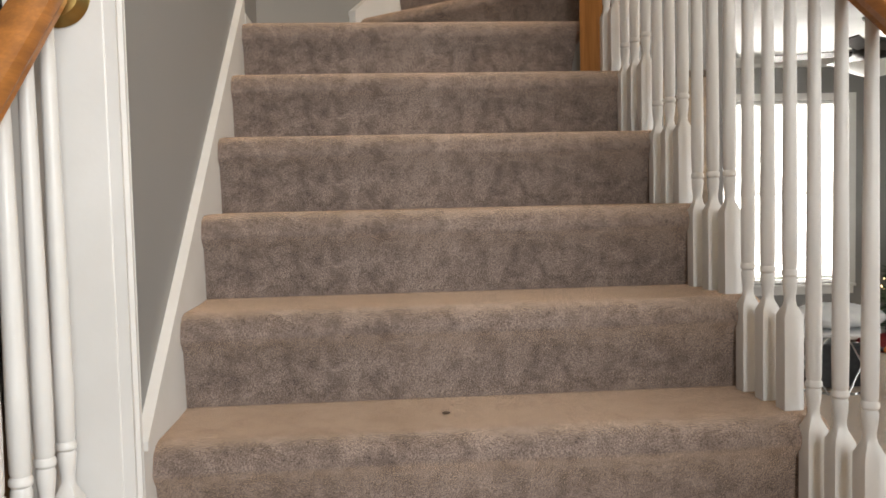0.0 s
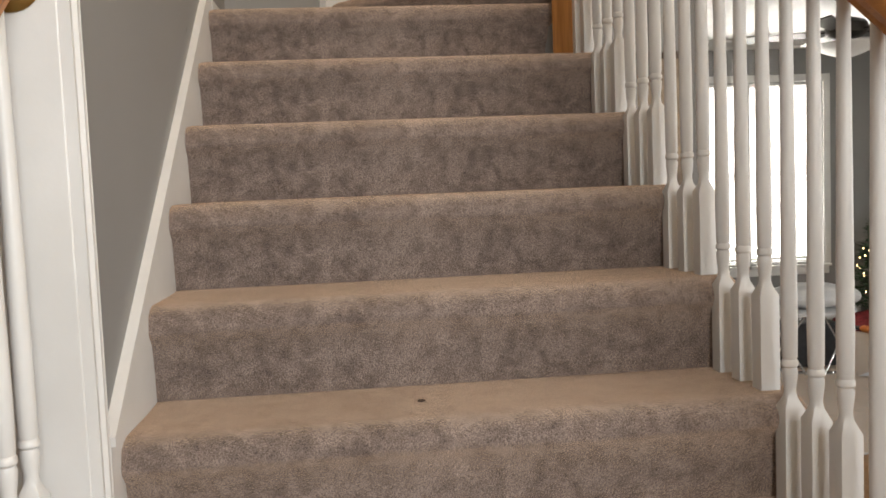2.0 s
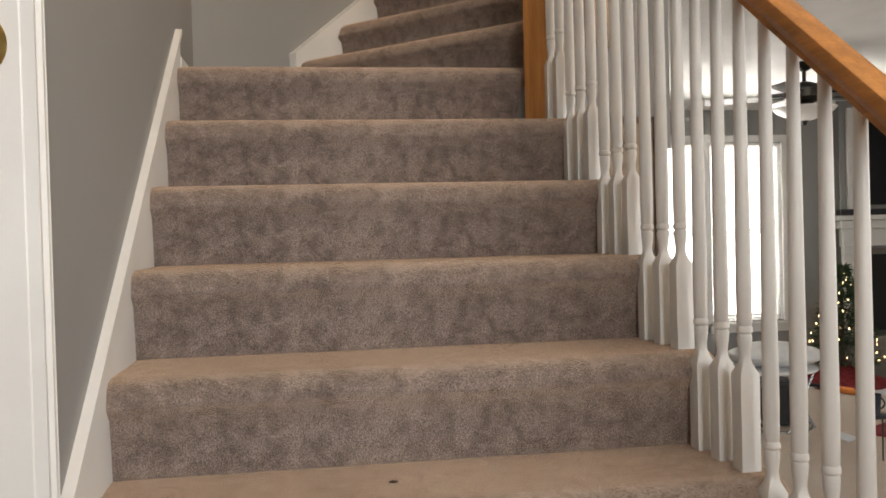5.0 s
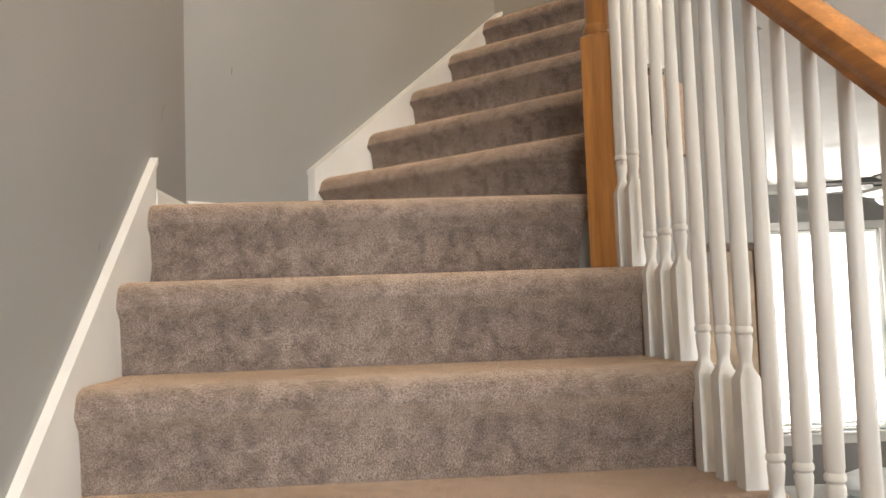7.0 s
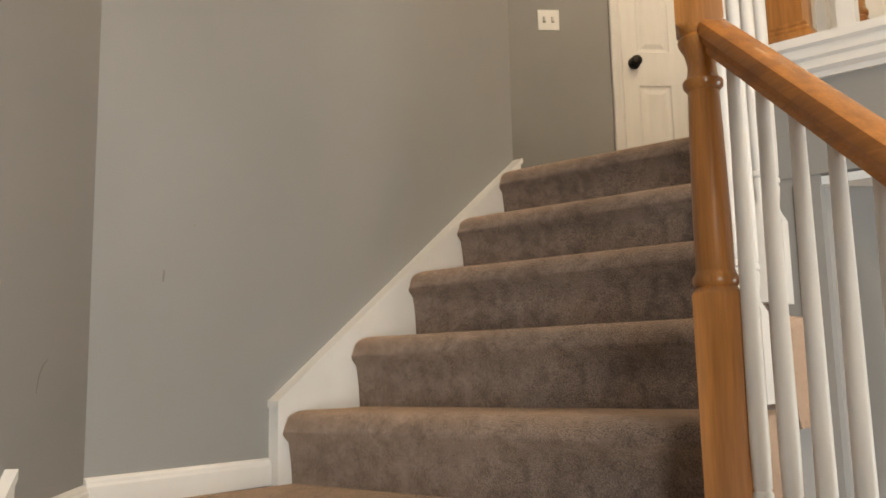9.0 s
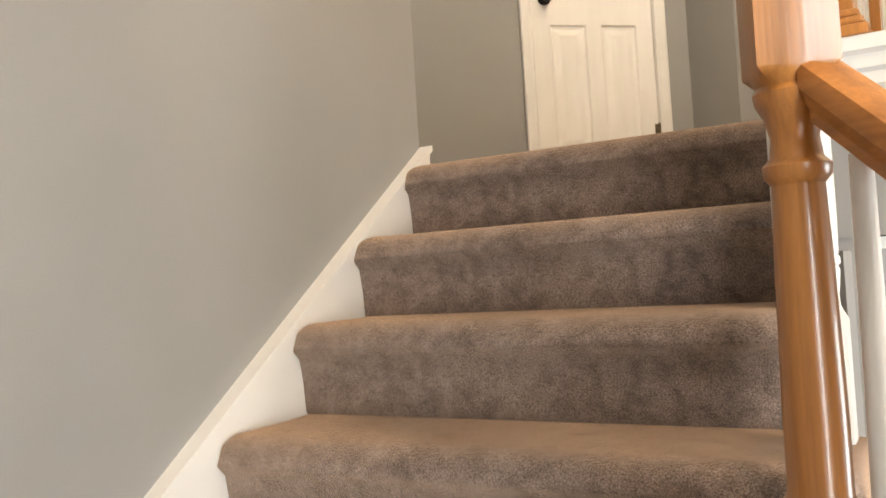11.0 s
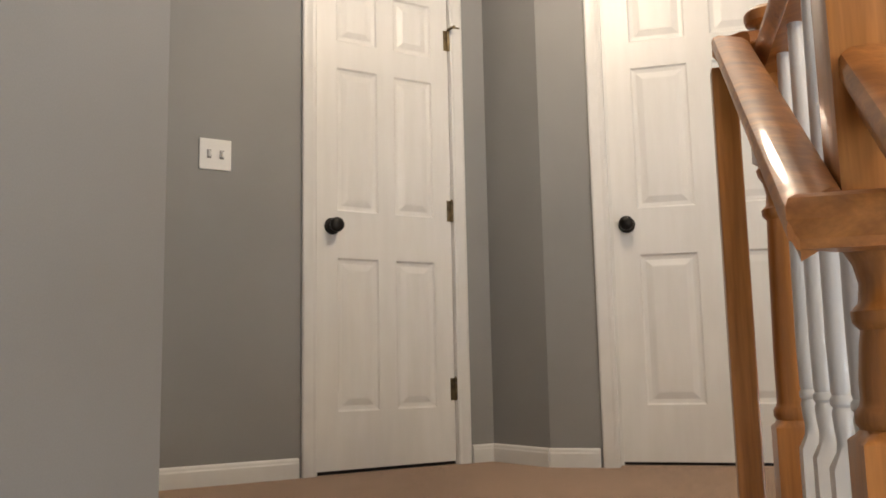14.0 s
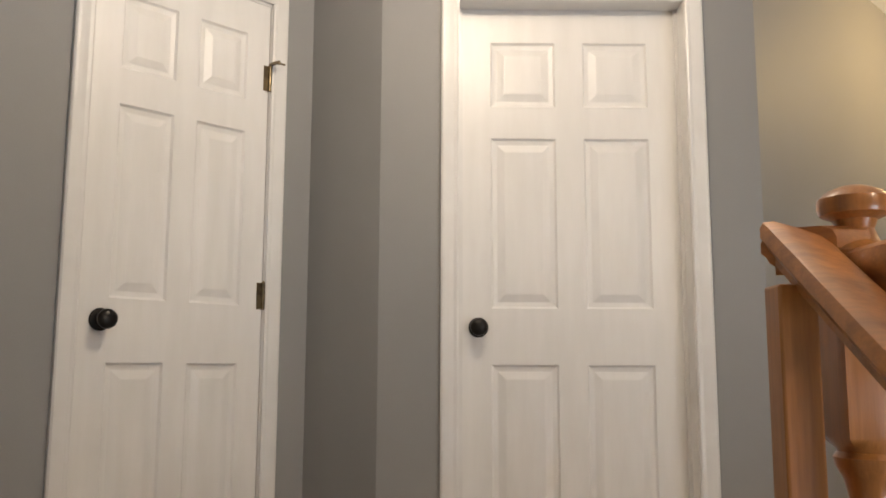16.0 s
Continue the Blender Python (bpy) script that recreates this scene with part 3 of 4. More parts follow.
# handrail that steps inside the guard, with its returns and its flat post
grab = tagged(empty("grab_rail", f2(1.9, 0.93, U)), "glossy oak handrail with mitred returns beside the top steps", "handrail", group="stair railings")
WR = 1.001
p_low, p_top = f2(1.26, WR, LAND + 1.475), f2(1.97, WR, LAND + 1.90)
place(part("rail", rail_bm(p_low, p_top, 0.060, 0.052, cut_a=(1, 0), cut_b=(0, -1)), OAK_RAIL, grab, smooth=True), grab)
place(part("return", rail_bm(p_low, f2(1.26, WG, LAND + 1.475), 0.060, 0.052, cut_a=(1, 0)), OAK_RAIL, grab, smooth=True), grab)
place(part("return", rail_bm(p_top, f2(1.97, WG, LAND + 1.90), 0.060, 0.052, cut_a=(0, -1)), OAK_RAIL, grab, smooth=True), grab)
fp = part("post", box(-0.021, 0.021, -0.021, 0.021, 0.0, 0.895, 0.003), OAK, grab, "plain square oak post")
fp.matrix_basis = Matrix.Translation(f2(1.955, 0.984, U) - grab.location) @ Matrix.Rotation(radians(-45), 4, "Z")

# short railing from the landing newel up to the gallery corner
rail_m = tagged(empty("stair_railing", f2(0.78, 1.04, LAND)), "short oak handrail with white balusters up to the gallery corner", "railing", group="stair railings")
m0, m1 = Vector((N1.x + 0.02, N1.y + 0.03, LAND + 1.19)), f2(SN2 - 0.03, WG, LAND + 1.17 + 0.54 * SL2)
place(part("handrail", rail_bm(m0, m1, 0.062, 0.066), OAK_RAIL, rail_m, smooth=True), rail_m)
for k in range(2):
    for j in range(3):
        s = S0 + k * T2 + 0.02 + j * T2 / 3
        if s > SB - 0.12:
            continue
        zt = LAND + (k + 1) * R2
        o = part("baluster", baluster_bm(LAND + 1.13 + (s - 0.74) * SL2 - zt, 0.165), WHITE, rail_m, smooth=True)
        o.matrix_basis = Matrix.Translation(f2(s, 1.066, zt) - rail_m.location) @ Matrix.Rotation(radians(-45), 4, "Z")


# ---- doors ----
def panel_door(name, width, label, hinge_right=True, height=2.03, knob_z=0.922):
    """A six-panel door, hinged at one side, in local x across, y towards the room, z up."""
    d = tagged(empty(name), label, "door", kind="structure")
    th = 0.035
    st, mid = 0.105 * width / 0.75, 0.095 * width / 0.75
    cols = [(st, (width - mid) / 2), ((width + mid) / 2, width - st)]
    rows = [(0.215, 0.80), (0.985, 1.565), (1.675, 1.905)]
    bm = bmesh.new()
    xs = sorted({0, width, *[c for cc in cols for c in cc]})
    zs = sorted({0, height, *[r for rr in rows for r in rr]})
    for x0, x1 in zip(xs, xs[1:]):
        for z0, z1 in zip(zs, zs[1:]):
            if any(abs(x0 - c[0]) < 1e-6 for c in cols) and any(abs(z0 - r[0]) < 1e-6 for r in rows):
                continue
            bm.faces.new([bm.verts.new(p) for p in ((x0, 0, z0), (x1, 0, z0), (x1, 0, z1), (x0, 0, z1))])
    for z0, z1, x0, x1 in ((0, height, 0, 0), (0, height, width, width)):
        bm.faces.new([bm.verts.new(p) for p in ((x0, 0, z0), (x0, th, z0), (x0, th, z1), (x0, 0, z1))])
    bm.faces.new([bm.verts.new(p) for p in ((0, 0, 0), (width, 0, 0), (width, th, 0), (0, th, 0))])
    bm.faces.new([bm.verts.new(p) for p in ((0, 0, height), (width, 0, height), (width, th, height), (0, th, height))])
    bm.faces.new([bm.verts.new(p) for p in ((0, th, 0), (width, th, 0), (width, th, height), (0, th, height))])
    bmesh.ops.remove_doubles(bm, verts=bm.verts, dist=1e-5)
    body = part("slab", bm, DOORW, d)
    for c in cols:
        for r in rows:
            pb = bmesh.new()
            prev = None
            for inset, dep in ((0, 0), (0.007, 0.007), (0.016, 0.0085), (0.022, 0.009), (0.046, 0.002), (0.050, 0.0015)):
                ring = [pb.verts.new(p) for p in ((c[0] + inset, dep, r[0] + inset), (c[1] - inset, dep, r[0] + inset), (c[1] - inset, dep, r[1] - inset), (c[0] + inset, dep, r[1] - inset))]
                if prev:
                    for i in range(4):
                        pb.faces.new((prev[i], prev[(i + 1) % 4], ring[(i + 1) % 4], ring[i]))
                prev = ring
            pb.faces.new(prev)
            part("raised_panel", pb, DOORW, d)
    kx = 0.062 if hinge_right else width - 0.062
    kb = lathe([(0, 0.031), (0.004, 0.033), (0.007, 0.031), (0.010, 0.012), (0.028, 0.011), (0.034, 0.020), (0.040, 0.026), (0.050, 0.029), (0.058, 0.0275), (0.064, 0.021), (0.067, 0.010), (0.0675, 0.002)], 28)
    k = part("door_knob", kb, BLACK, d, "oil-rubbed bronze round knob", smooth=True)
    k.matrix_basis = Matrix.Translation((kx, 0, knob_z)) @ Matrix.Rotation(radians(90), 4, "X")
    hx = width + 0.002 if hinge_right else -0.002
    return d, hx


def hinge(parent, x, z, stop=False):
    bm = lathe([(-0.045, 0.0055), (-0.043, 0.0065), (0.043, 0.0065), (0.045, 0.0055), (0.048, 0.004), (0.051, 0.001)], 14)
    add_box(bm, -0.022, 0.018, 0.003, 0.0055, -0.044, 0.044)
    h = part("hinge", bm, HINGE, parent, "antique brass butt hinge")
    h.location = (x, -0.006, z)
    if stop:
        sb = bmesh.new()
        add_box(sb, -0.006, 0.006, -0.042, 0.0, 0.046, 0.052)
        tip = lathe([(0, 0.006), (0.008, 0.0065), (0.012, 0.004)], 12)
        merge(sb, tip, Matrix.Translation((0.0, -0.05, 0.040)))
        add_box(sb, 0.0, 0.030, -0.046, -0.040, 0.044, 0.049)
        part("stop_arm", sb, HINGE, h)
    return h


def casing_set(name, width, wall_th, door_set, label):
    """Jamb, stop and moulded casing round an opening; local frame as the door's, face of the wall at y = 0."""
    c = tagged(empty(name), label, "door frame", kind="structure")
    H = 2.04
    cw = 0.058
    prof = [(0.0, 0.0), (0.0, -0.010), (0.006, -0.013), (0.016, -0.012), (0.030, -0.015), (0.044, -0.017), (0.052, -0.017), (cw, -0.013), (cw, 0.0)]
    inner = 0.006
    for sgn, x in ((-1, -inner), (1, width + inner)):
        rings = []
        for z in (0.0, None):
            rings.append([(x + sgn * o, y, z if z is not None else H + inner + o) for o, y in prof])
        part("side_casing", sweep(rings), WHITE, c)
    part("head_casing", sweep([[(-inner - o, y, H + inner + o) for o, y in prof], [(width + inner + o, y, H + inner + o) for o, y in prof]]), WHITE, c)
    part("jamb", box(-0.022, -0.003, 0.0, wall_th, 0.0, H + 0.012), WHITE, c)
    part("jamb", box(width + 0.003, width + 0.022, 0.0, wall_th, 0.0, H + 0.012), WHITE, c)
    part("head_jamb", box(-0.022, width + 0.022, 0.0, wall_th, H - 0.004, H + 0.012), WHITE, c)
    # near-black strip that paints in the shade under the door
    part("threshold_shadow", box(-0.003, width + 0.003, door_set + 0.01, door_set + 0.03, -0.004, 0.012), DARK, c)
    return c


d1, hx = panel_door("door_1", 0.60, "closed narrow white six-panel door with black knob")
d1.matrix_basis = Matrix.Translation((1.953, YD + 0.004, U + 0.014))
for z, st in ((0.285, False), (1.02, False), (1.765, True)):
    hinge(d1, hx, z, st)
dc1 = casing_set("door_frame_1", 0.60, 0.12, 0.004, "cream painted casing round the narrow door")
dc1.matrix_basis = Matrix.Translation((1.953, YD, U))
turn2 = Matrix.Rotation(radians(-45), 4, "Z")
d2, hx = panel_door("door_2", 0.75, "closed white six-panel door set back in its frame")
pd = f2(SD + 0.085, 0.673, U + 0.012)
d2.matrix_basis = Matrix.Translation(pd) @ turn2
dc2 = casing_set("door_frame_2", 0.75, 0.12, 0.085, "white painted casing round the deep-set door")
pc = f2(SD, 0.673, U)
dc2.matrix_basis = Matrix.Translation(pc) @ turn2
stops = bmesh.new()
add_box(stops, -0.003, 0.009, 0.072, 0.084, 0.0, 2.035)
add_box(stops, 0.741, 0.753, 0.072, 0.084, 0.0, 2.035)
part("stop", stops, WHITE, dc2)

# ---- light switch ----
sw = tagged(empty("light_switch", (1.557, YD, U + 1.168)), "white double toggle light switch plate", "light switch")
part("plate", box(-0.058, 0.058, -0.006, 0.0, -0.057, 0.057, 0.0025), PLASTIC, sw)
for x in (-0.023, 0.023):
    t = part("toggle", box(-0.005, 0.005, -0.016, 0.0, -0.010, 0.010, 0.0015), PLASTIC, sw)
    t.matrix_basis = Matrix.Translation((x, -0.004, 0.004)) @ Matrix.Rotation(radians(22), 4, "X")
    # no recess is cut, a grey strip paints the slot's shade
    part("slot", box(x - 0.008, x + 0.008, -0.0068, -0.005, -0.016, 0.016), mat("switch_shadow", (0.25, 0.24, 0.23), 0.6), sw)
    for z in (-0.03, 0.03):
        scr = part("screw", lathe([(0, 0.003), (0.001, 0.0028), (0.0014, 0.001)], 10), PLASTIC, sw)
        scr.matrix_basis = Matrix.Translation((x, -0.0058, z)) @ Matrix.Rotation(radians(90), 4, "X")

# ---- family room ----
NY = 4.75                                   # inner face of the far wall
GLASS = mat("window_glass", (1, 1, 1), 0.02)
GLASS.node_tree.nodes["Principled BSDF"].inputs["Transmission Weight"].default_value = 1.0
SLAT = shade(mat("blind_slat", (0.85, 0.85, 0.83), 0.5), (0.82, 0.82, 0.80), (0.88, 0.88, 0.86), 12, 3)
CHROME = mat("chrome", (0.75, 0.76, 0.78), 0.08, 1.0)
BRONZE = shade(mat("dark_bronze", (0.03, 0.025, 0.02), 0.4, 0.5), (0.022, 0.018, 0.015), (0.045, 0.036, 0.028), 14, 4)
FROST = mat("frosted_glass_bowl", (0.85, 0.84, 0.80), 0.5)
FOLIAGE = shade(mat("fir_needles", (0.03, 0.06, 0.03), 0.8), (0.018, 0.045, 0.022), (0.05, 0.09, 0.04), 40, 3)
BARK = shade(mat("tree_trunk", (0.08, 0.05, 0.03), 0.9), (0.05, 0.03, 0.02), (0.11, 0.07, 0.045), 30, 4)
RED = shade(mat("dark_red_cloth", (0.25, 0.02, 0.025), 0.9), (0.18, 0.012, 0.016), (0.32, 0.03, 0.035), 25, 4, 0.3, 300)
FABRIC = shade(mat("white_cushion_fabric", (0.75, 0.75, 0.74), 0.9), (0.66, 0.67, 0.68), (0.80, 0.80, 0.79), 9, 4, 0.4, 260)
BLACKP = shade(mat("black_plastic", (0.02, 0.02, 0.022), 0.4), (0.014, 0.014, 0.016), (0.03, 0.03, 0.032), 20, 3)
ORANGE = shade(mat("orange_foam", (0.75, 0.22, 0.04), 0.6), (0.65, 0.18, 0.03), (0.80, 0.26, 0.05), 20, 3)
PAPER = shade(mat("paper", (0.8, 0.8, 0.8), 0.8), (0.72, 0.72, 0.73), (0.84, 0.84, 0.84), 10, 3)
TILE = shade(mat("taupe_tile", (0.2, 0.17, 0.14), 0.35), (0.15, 0.13, 0.11), (0.24, 0.21, 0.175), 7, 5)
MUG = shade(mat("dark_blue_ceramic", (0.03, 0.035, 0.05), 0.2), (0.02, 0.024, 0.035), (0.045, 0.05, 0.07), 12, 3)
SCREEN = mat("dark_screen", (0.012, 0.012, 0.014), 0.15)
BULB = mat("warm_bulb", (1, 0.8, 0.5), 0.4)
BULB.node_tree.nodes["Principled BSDF"].inputs["Emission Color"].default_value = (1.0, 0.72, 0.38, 1)
BULB.node_tree.nodes["Principled BSDF"].inputs["Emission Strength"].default_value = 9.0


def window(name, x0, x1, z0, z1):
    """A cased window in the far wall with a lowered mini blind."""
    wdw = tagged(empty(name, (x0, NY, z0)), "white framed window with a lowered white mini blind", "window", kind="structure")
    w, h = x1 - x0, z1 - z0
    for a, b, c, d in ((0, 0.035, 0, h), (w - 0.035, w, 0, h), (0.035, w - 0.035, 0, 0.035), (0.035, w - 0.035, h - 0.035, h), (0.035, w - 0.035, h / 2 - 0.018, h / 2 + 0.018)):
        part("window_frame", box(a, b, 0.05, 0.09, c, d, 0.003), WHITE, wdw)
    pane = part("pane", box(0.03, w - 0.03, 0.068, 0.072, 0.03, h - 0.03), GLASS, wdw)
    pane.visible_shadow = False
    part("window_sill", box(-0.06, w + 0.06, -0.05, 0.05, -0.03, -0.004, 0.006), WHITE, wdw)
    part("apron", box(-0.05, w + 0.05, -0.016, -0.002, -0.10, -0.032, 0.004), WHITE, wdw)
    for a, b in ((-0.068, -0.002), (w + 0.002, w + 0.068)):
        if not (name == "window_1" and a < 0) and not (name == "window_2" and a > 0):
            part("side_casing", box(a, b, -0.018, -0.002, -0.003, h + 0.07, 0.004), WHITE, wdw)
    part("head_casing", box(-0.035, w + 0.035, -0.019, -0.002, h + 0.002, h + 0.068, 0.004), WHITE, wdw)
    blind = part("headrail", box(0.012, w - 0.012, 0.01, 0.045, h - 0.03, h - 0.002, 0.003), SLAT, wdw)
    first_slat = None
    n = int((h - 0.06) / 0.0215)
    for i in range(n):
        z = h - 0.045 - i * 0.0215
        m = Matrix.Translation((w / 2, 0.028, z)) @ Matrix.Rotation(radians(-38), 4, "X")
        if first_slat is None:
            first_slat = part("slat", box(-w / 2 + 0.014, w / 2 - 0.014, -0.0125, 0.0125, -0.0006, 0.0006), SLAT, wdw)
            first_slat.matrix_basis = m
        else:
            twin("slat", first_slat, wdw, m)
    part("bottom_rail", box(0.014, w - 0.014, 0.018, 0.038, 0.004, 0.018, 0.003), SLAT, wdw)
    return wdw


window("window_1", 4.00, 4.70, 0.55, 2.20)
window("window_2", 3.22, 3.93, 0.55, 2.20)
tagged(part("mullion", box(3.932, 3.998, NY - 0.02, NY + 0.09, 0.54, 2.275, 0.003), WHITE), "white painted mullion between two windows", "trim", kind="structure")
board("baseboard_9", (1.9, NY), (5.06, NY), 0.018, 0.13, 0.014)
bmc = sweep([[(x, NY - o, LOWC - d) for o, d in ((0, 0), (0.07, 0), (0.065, 0.02), (0.03, 0.05), (0.02, 0.075), (0, 0.08))] for x in (0.5, 6.78)])
tagged(part("crown_moulding", bmc, WHITE), "white crown moulding along the ceiling", "trim", kind="structure")

# ceiling fan with a bowl light
fan = tagged(empty("ceiling_fan", (3.88, 3.0, LOWC)), "dark bronze ceiling fan with frosted bowl light", "ceiling fan")
part("canopy", lathe([(-0.06, 0.018), (-0.055, 0.03), (-0.03, 0.06), (-0.005, 0.075), (0, 0.075)], 24), BRONZE, fan, smooth=True)
part("downrod", lathe([(-0.14, 0.014), (-0.05, 0.014)], 14), BRONZE, fan, smooth=True)
part("motor_housing", lathe([(-0.285, 0.05), (-0.275, 0.10), (-0.25, 0.135), (-0.19, 0.14), (-0.165, 0.12), (-0.145, 0.06), (-0.135, 0.03)], 28), BRONZE, fan, smooth=True)
part("bowl", lathe([(-0.415, 0.012), (-0.405, 0.06), (-0.38, 0.13), (-0.35, 0.19), (-0.325, 0.215), (-0.318, 0.215), (-0.318, 0.10)], 28), FROST, fan, "frosted white glass bowl", smooth=True)
part("finial", lathe([(-0.445, 0.004), (-0.435, 0.014), (-0.42, 0.016), (-0.412, 0.03)], 14), BRONZE, fan, smooth=True)
part("light_fitter", lathe([(-0.325, 0.07), (-0.30, 0.075), (-0.285, 0.05)], 20), BRONZE, fan, smooth=True)
blade0 = arm0 = None
for i in range(5):
    m = Matrix.Rotation(radians(10 + 72 * i), 4, "Z")
    if blade0 is None:
        bb = bmesh.new()
        add_box(bb, 0.22, 0.68, -0.065, 0.065, -0.004, 0.004, 0.003)
        for v in bb.verts:
            v.co.y *= 0.78 + 0.32 * (v.co.x - 0.22) / 0.46
            v.co = Matrix.Rotation(radians(11), 3, "X") @ v.co + Vector((0, 0, -0.235))
        blade0 = part("blade", bb, BRONZE, fan)
        ab = bmesh.new()
        add_box(ab, 0.12, 0.30, -0.014, 0.014, -0.238, -0.228, 0.003)
        arm0 = part("blade_arm", ab, BRONZE, fan)
        blade0.matrix_basis = arm0.matrix_basis = m
    else:
        twin("blade", blade0, fan, m)
        twin("blade_arm", arm0, fan, m)

# fireplace with raised hearth
fire = tagged(empty("fireplace", (5.85, NY, 0.018)), "white fluted fireplace mantel around a dark tiled firebox", "fireplace")
part("hearth", box(-0.75, 0.75, -0.42, -0.003, 0.0, 0.40, 0.008), TILE, fire, "raised taupe tiled hearth")
part("chimney_breast", box(-0.62, 0.62, -0.10, -0.003, 0.405, LOWC - 0.03), PAINT, fire)
part("firebox", box(-0.44, 0.44, -0.115, -0.102, 0.41, 1.12), DARK, fire, "black firebox opening")
part("tile_surround", box(-0.50, 0.50, -0.110, -0.101, 0.405, 1.18), TILE, fire)
for sx in (-1, 1):
    x0, x1 = sorted((sx * 0.50, sx * 0.62))
    part("pilaster", box(x0, x1, -0.15, -0.101, 0.405, 1.20, 0.004), WHITE, fire)
    part("plinth", box(x0 - 0.012, x1 + 0.012, -0.165, -0.152, 0.405, 0.53, 0.004), WHITE, fire)
    for j in range(4):
        fx = x0 + 0.018 + j * 0.024
        part("flute", box(fx, fx + 0.012, -0.158, -0.1505, 0.56, 1.16, 0.003), WHITE, fire)
    part("capital", box(x0 - 0.012, x1 + 0.012, -0.165, -0.152, 1.14, 1.198, 0.004), WHITE, fire)
part("frieze", box(-0.64, 0.64, -0.16, -0.103, 1.201, 1.36, 0.004), WHITE, fire)
part("mantel_moulding", box(-0.68, 0.68, -0.20, -0.103, 1.362, 1.44, 0.014), WHITE, fire)
part("mantel_shelf", box(-0.75, 0.75, -0.26, -0.103, 1.442, 1.485, 0.006), WHITE, fire)
over = tagged(empty("overmantel_panel", (5.85, NY - 0.10, 1.6)), "white moulded frame round a dark panel over the mantel", "panel")
part("dark_panel", box(-0.44, 0.44, -0.016, -0.003, 0.0, 0.86), SCREEN, over)
for a, b, c, d in ((-0.56, -0.44, -0.04, 0.90), (0.44, 0.56, -0.04, 0.90), (-0.44, 0.44, 0.86, 0.94)):
    part("frame_board", box(a, b, -0.035, -0.003, c, d, 0.008), WHITE, over)
tagged(part("soundbar", box(5.15, 6.5, NY - 0.23, NY - 0.15, 1.506, 1.56, 0.01), BLACKP), "long black box on the mantel shelf", "speaker")


# small lit fir tree in a red skirt
def fir_tree(place_, height):
    tree = tagged(empty("christmas_tree", place_), "small artificial fir tree with warm string lights", "christmas tree")
    rng = random.Random(5)
    part("trunk", lathe([(0, 0.022), (height * 0.6, 0.014), (height * 0.97, 0.005)], 10), BARK, tree, smooth=True)
    verts, faces = [], []
    for i in range(2600):
        k = rng.random() ** 0.8
        z = 0.14 + (height - 0.14) * k
        rmax = 0.36 * (1 - k) ** 0.85 * (0.75 + 0.25 * math.sin(z * 31)) + 0.015
        a, r = rng.uniform(0, 2 * math.pi), rmax * rng.uniform(0.25, 1.0) ** 0.6
        c = Vector((r * math.cos(a), r * math.sin(a), z - 0.10 * r))
        d = Vector((math.cos(a + rng.uniform(-0.9, 0.9)), math.sin(a + rng.uniform(-0.9, 0.9)), rng.uniform(-0.35, 0.55))).normalized()
        sd = d.cross(Vector((0, 0, 1))).normalized() * 0.009
        ln = rng.uniform(0.05, 0.10)
        b = len(verts)
        up = Vector((0, 0, 0.006))
        verts += [c + sd, c - sd, c + d * ln, c + up + d * ln * 0.4]
        faces += [(b, b + 1, b + 3), (b + 1, b + 2, b + 3), (b + 2, b, b + 3), (b, b + 2, b + 1)]
    me = bpy.data.meshes.new("crown")
    me.from_pydata(verts, [], faces)
    me.materials.append(FOLIAGE)
    cr = new("crown", me)
    cr.parent = tree
    bulb0 = None
    for i in range(70):
        k = (i + 0.5) / 70
        z = 0.2 + (height - 0.25) * k
        r = 0.36 * (1 - k) ** 0.85 * 0.95 + 0.012
        a = i * 2.4
        m = Matrix.Translation((r * math.cos(a), r * math.sin(a), z - 0.1 * r))
        if bulb0 is None:
            bulb0 = part("light_bulb", lathe([(-0.006, 0.002), (0, 0.005), (0.006, 0.004), (0.011, 0.0008)], 6), BULB, tree, "tiny warm bulb")
            bulb0.matrix_basis = m
        else:
            twin("light_bulb", bulb0, tree, m)
    return tree


fir_tree((5.02, 4.33, 0.03), 1.02)
sk = bmesh.new()
rings = []
rng = random.Random(8)
for r, z in ((0.44, 0.0), (0.42, 0.012), (0.30, 0.05), (0.16, 0.10), (0.07, 0.14)):
    rings.append([(r * (1 + 0.07 * math.sin(7 * a) + 0.04 * math.sin(13 * a + r * 9)) * math.cos(a), r * (1 + 0.07 * math.sin(7 * a)) * math.sin(a), z + 0.010 * abs(math.sin(5 * a)) * (z > 0)) for a in [2 * math.pi * i / 48 for i in range(48)]])
sk = sweep(rings)
ts = tagged(part("tree_skirt", sk, RED, smooth=True), "crumpled dark red cloth skirt round the fir tree", "tree skirt")
ts.location = (5.02, 4.33, 0.019)

# low table on crossed chrome legs with a white cushion on it
TX, TY = 3.55, 2.95
tab = tagged(empty("side_table", (TX, TY, 0.018)), "glass-topped low table on crossed chrome legs", "table")
part("table_top", lathe([(0.40, 0.30), (0.403, 0.312), (0.41, 0.315), (0.417, 0.312), (0.42, 0.30)], 40), FABRIC, tab, "round pale table top", smooth=True)
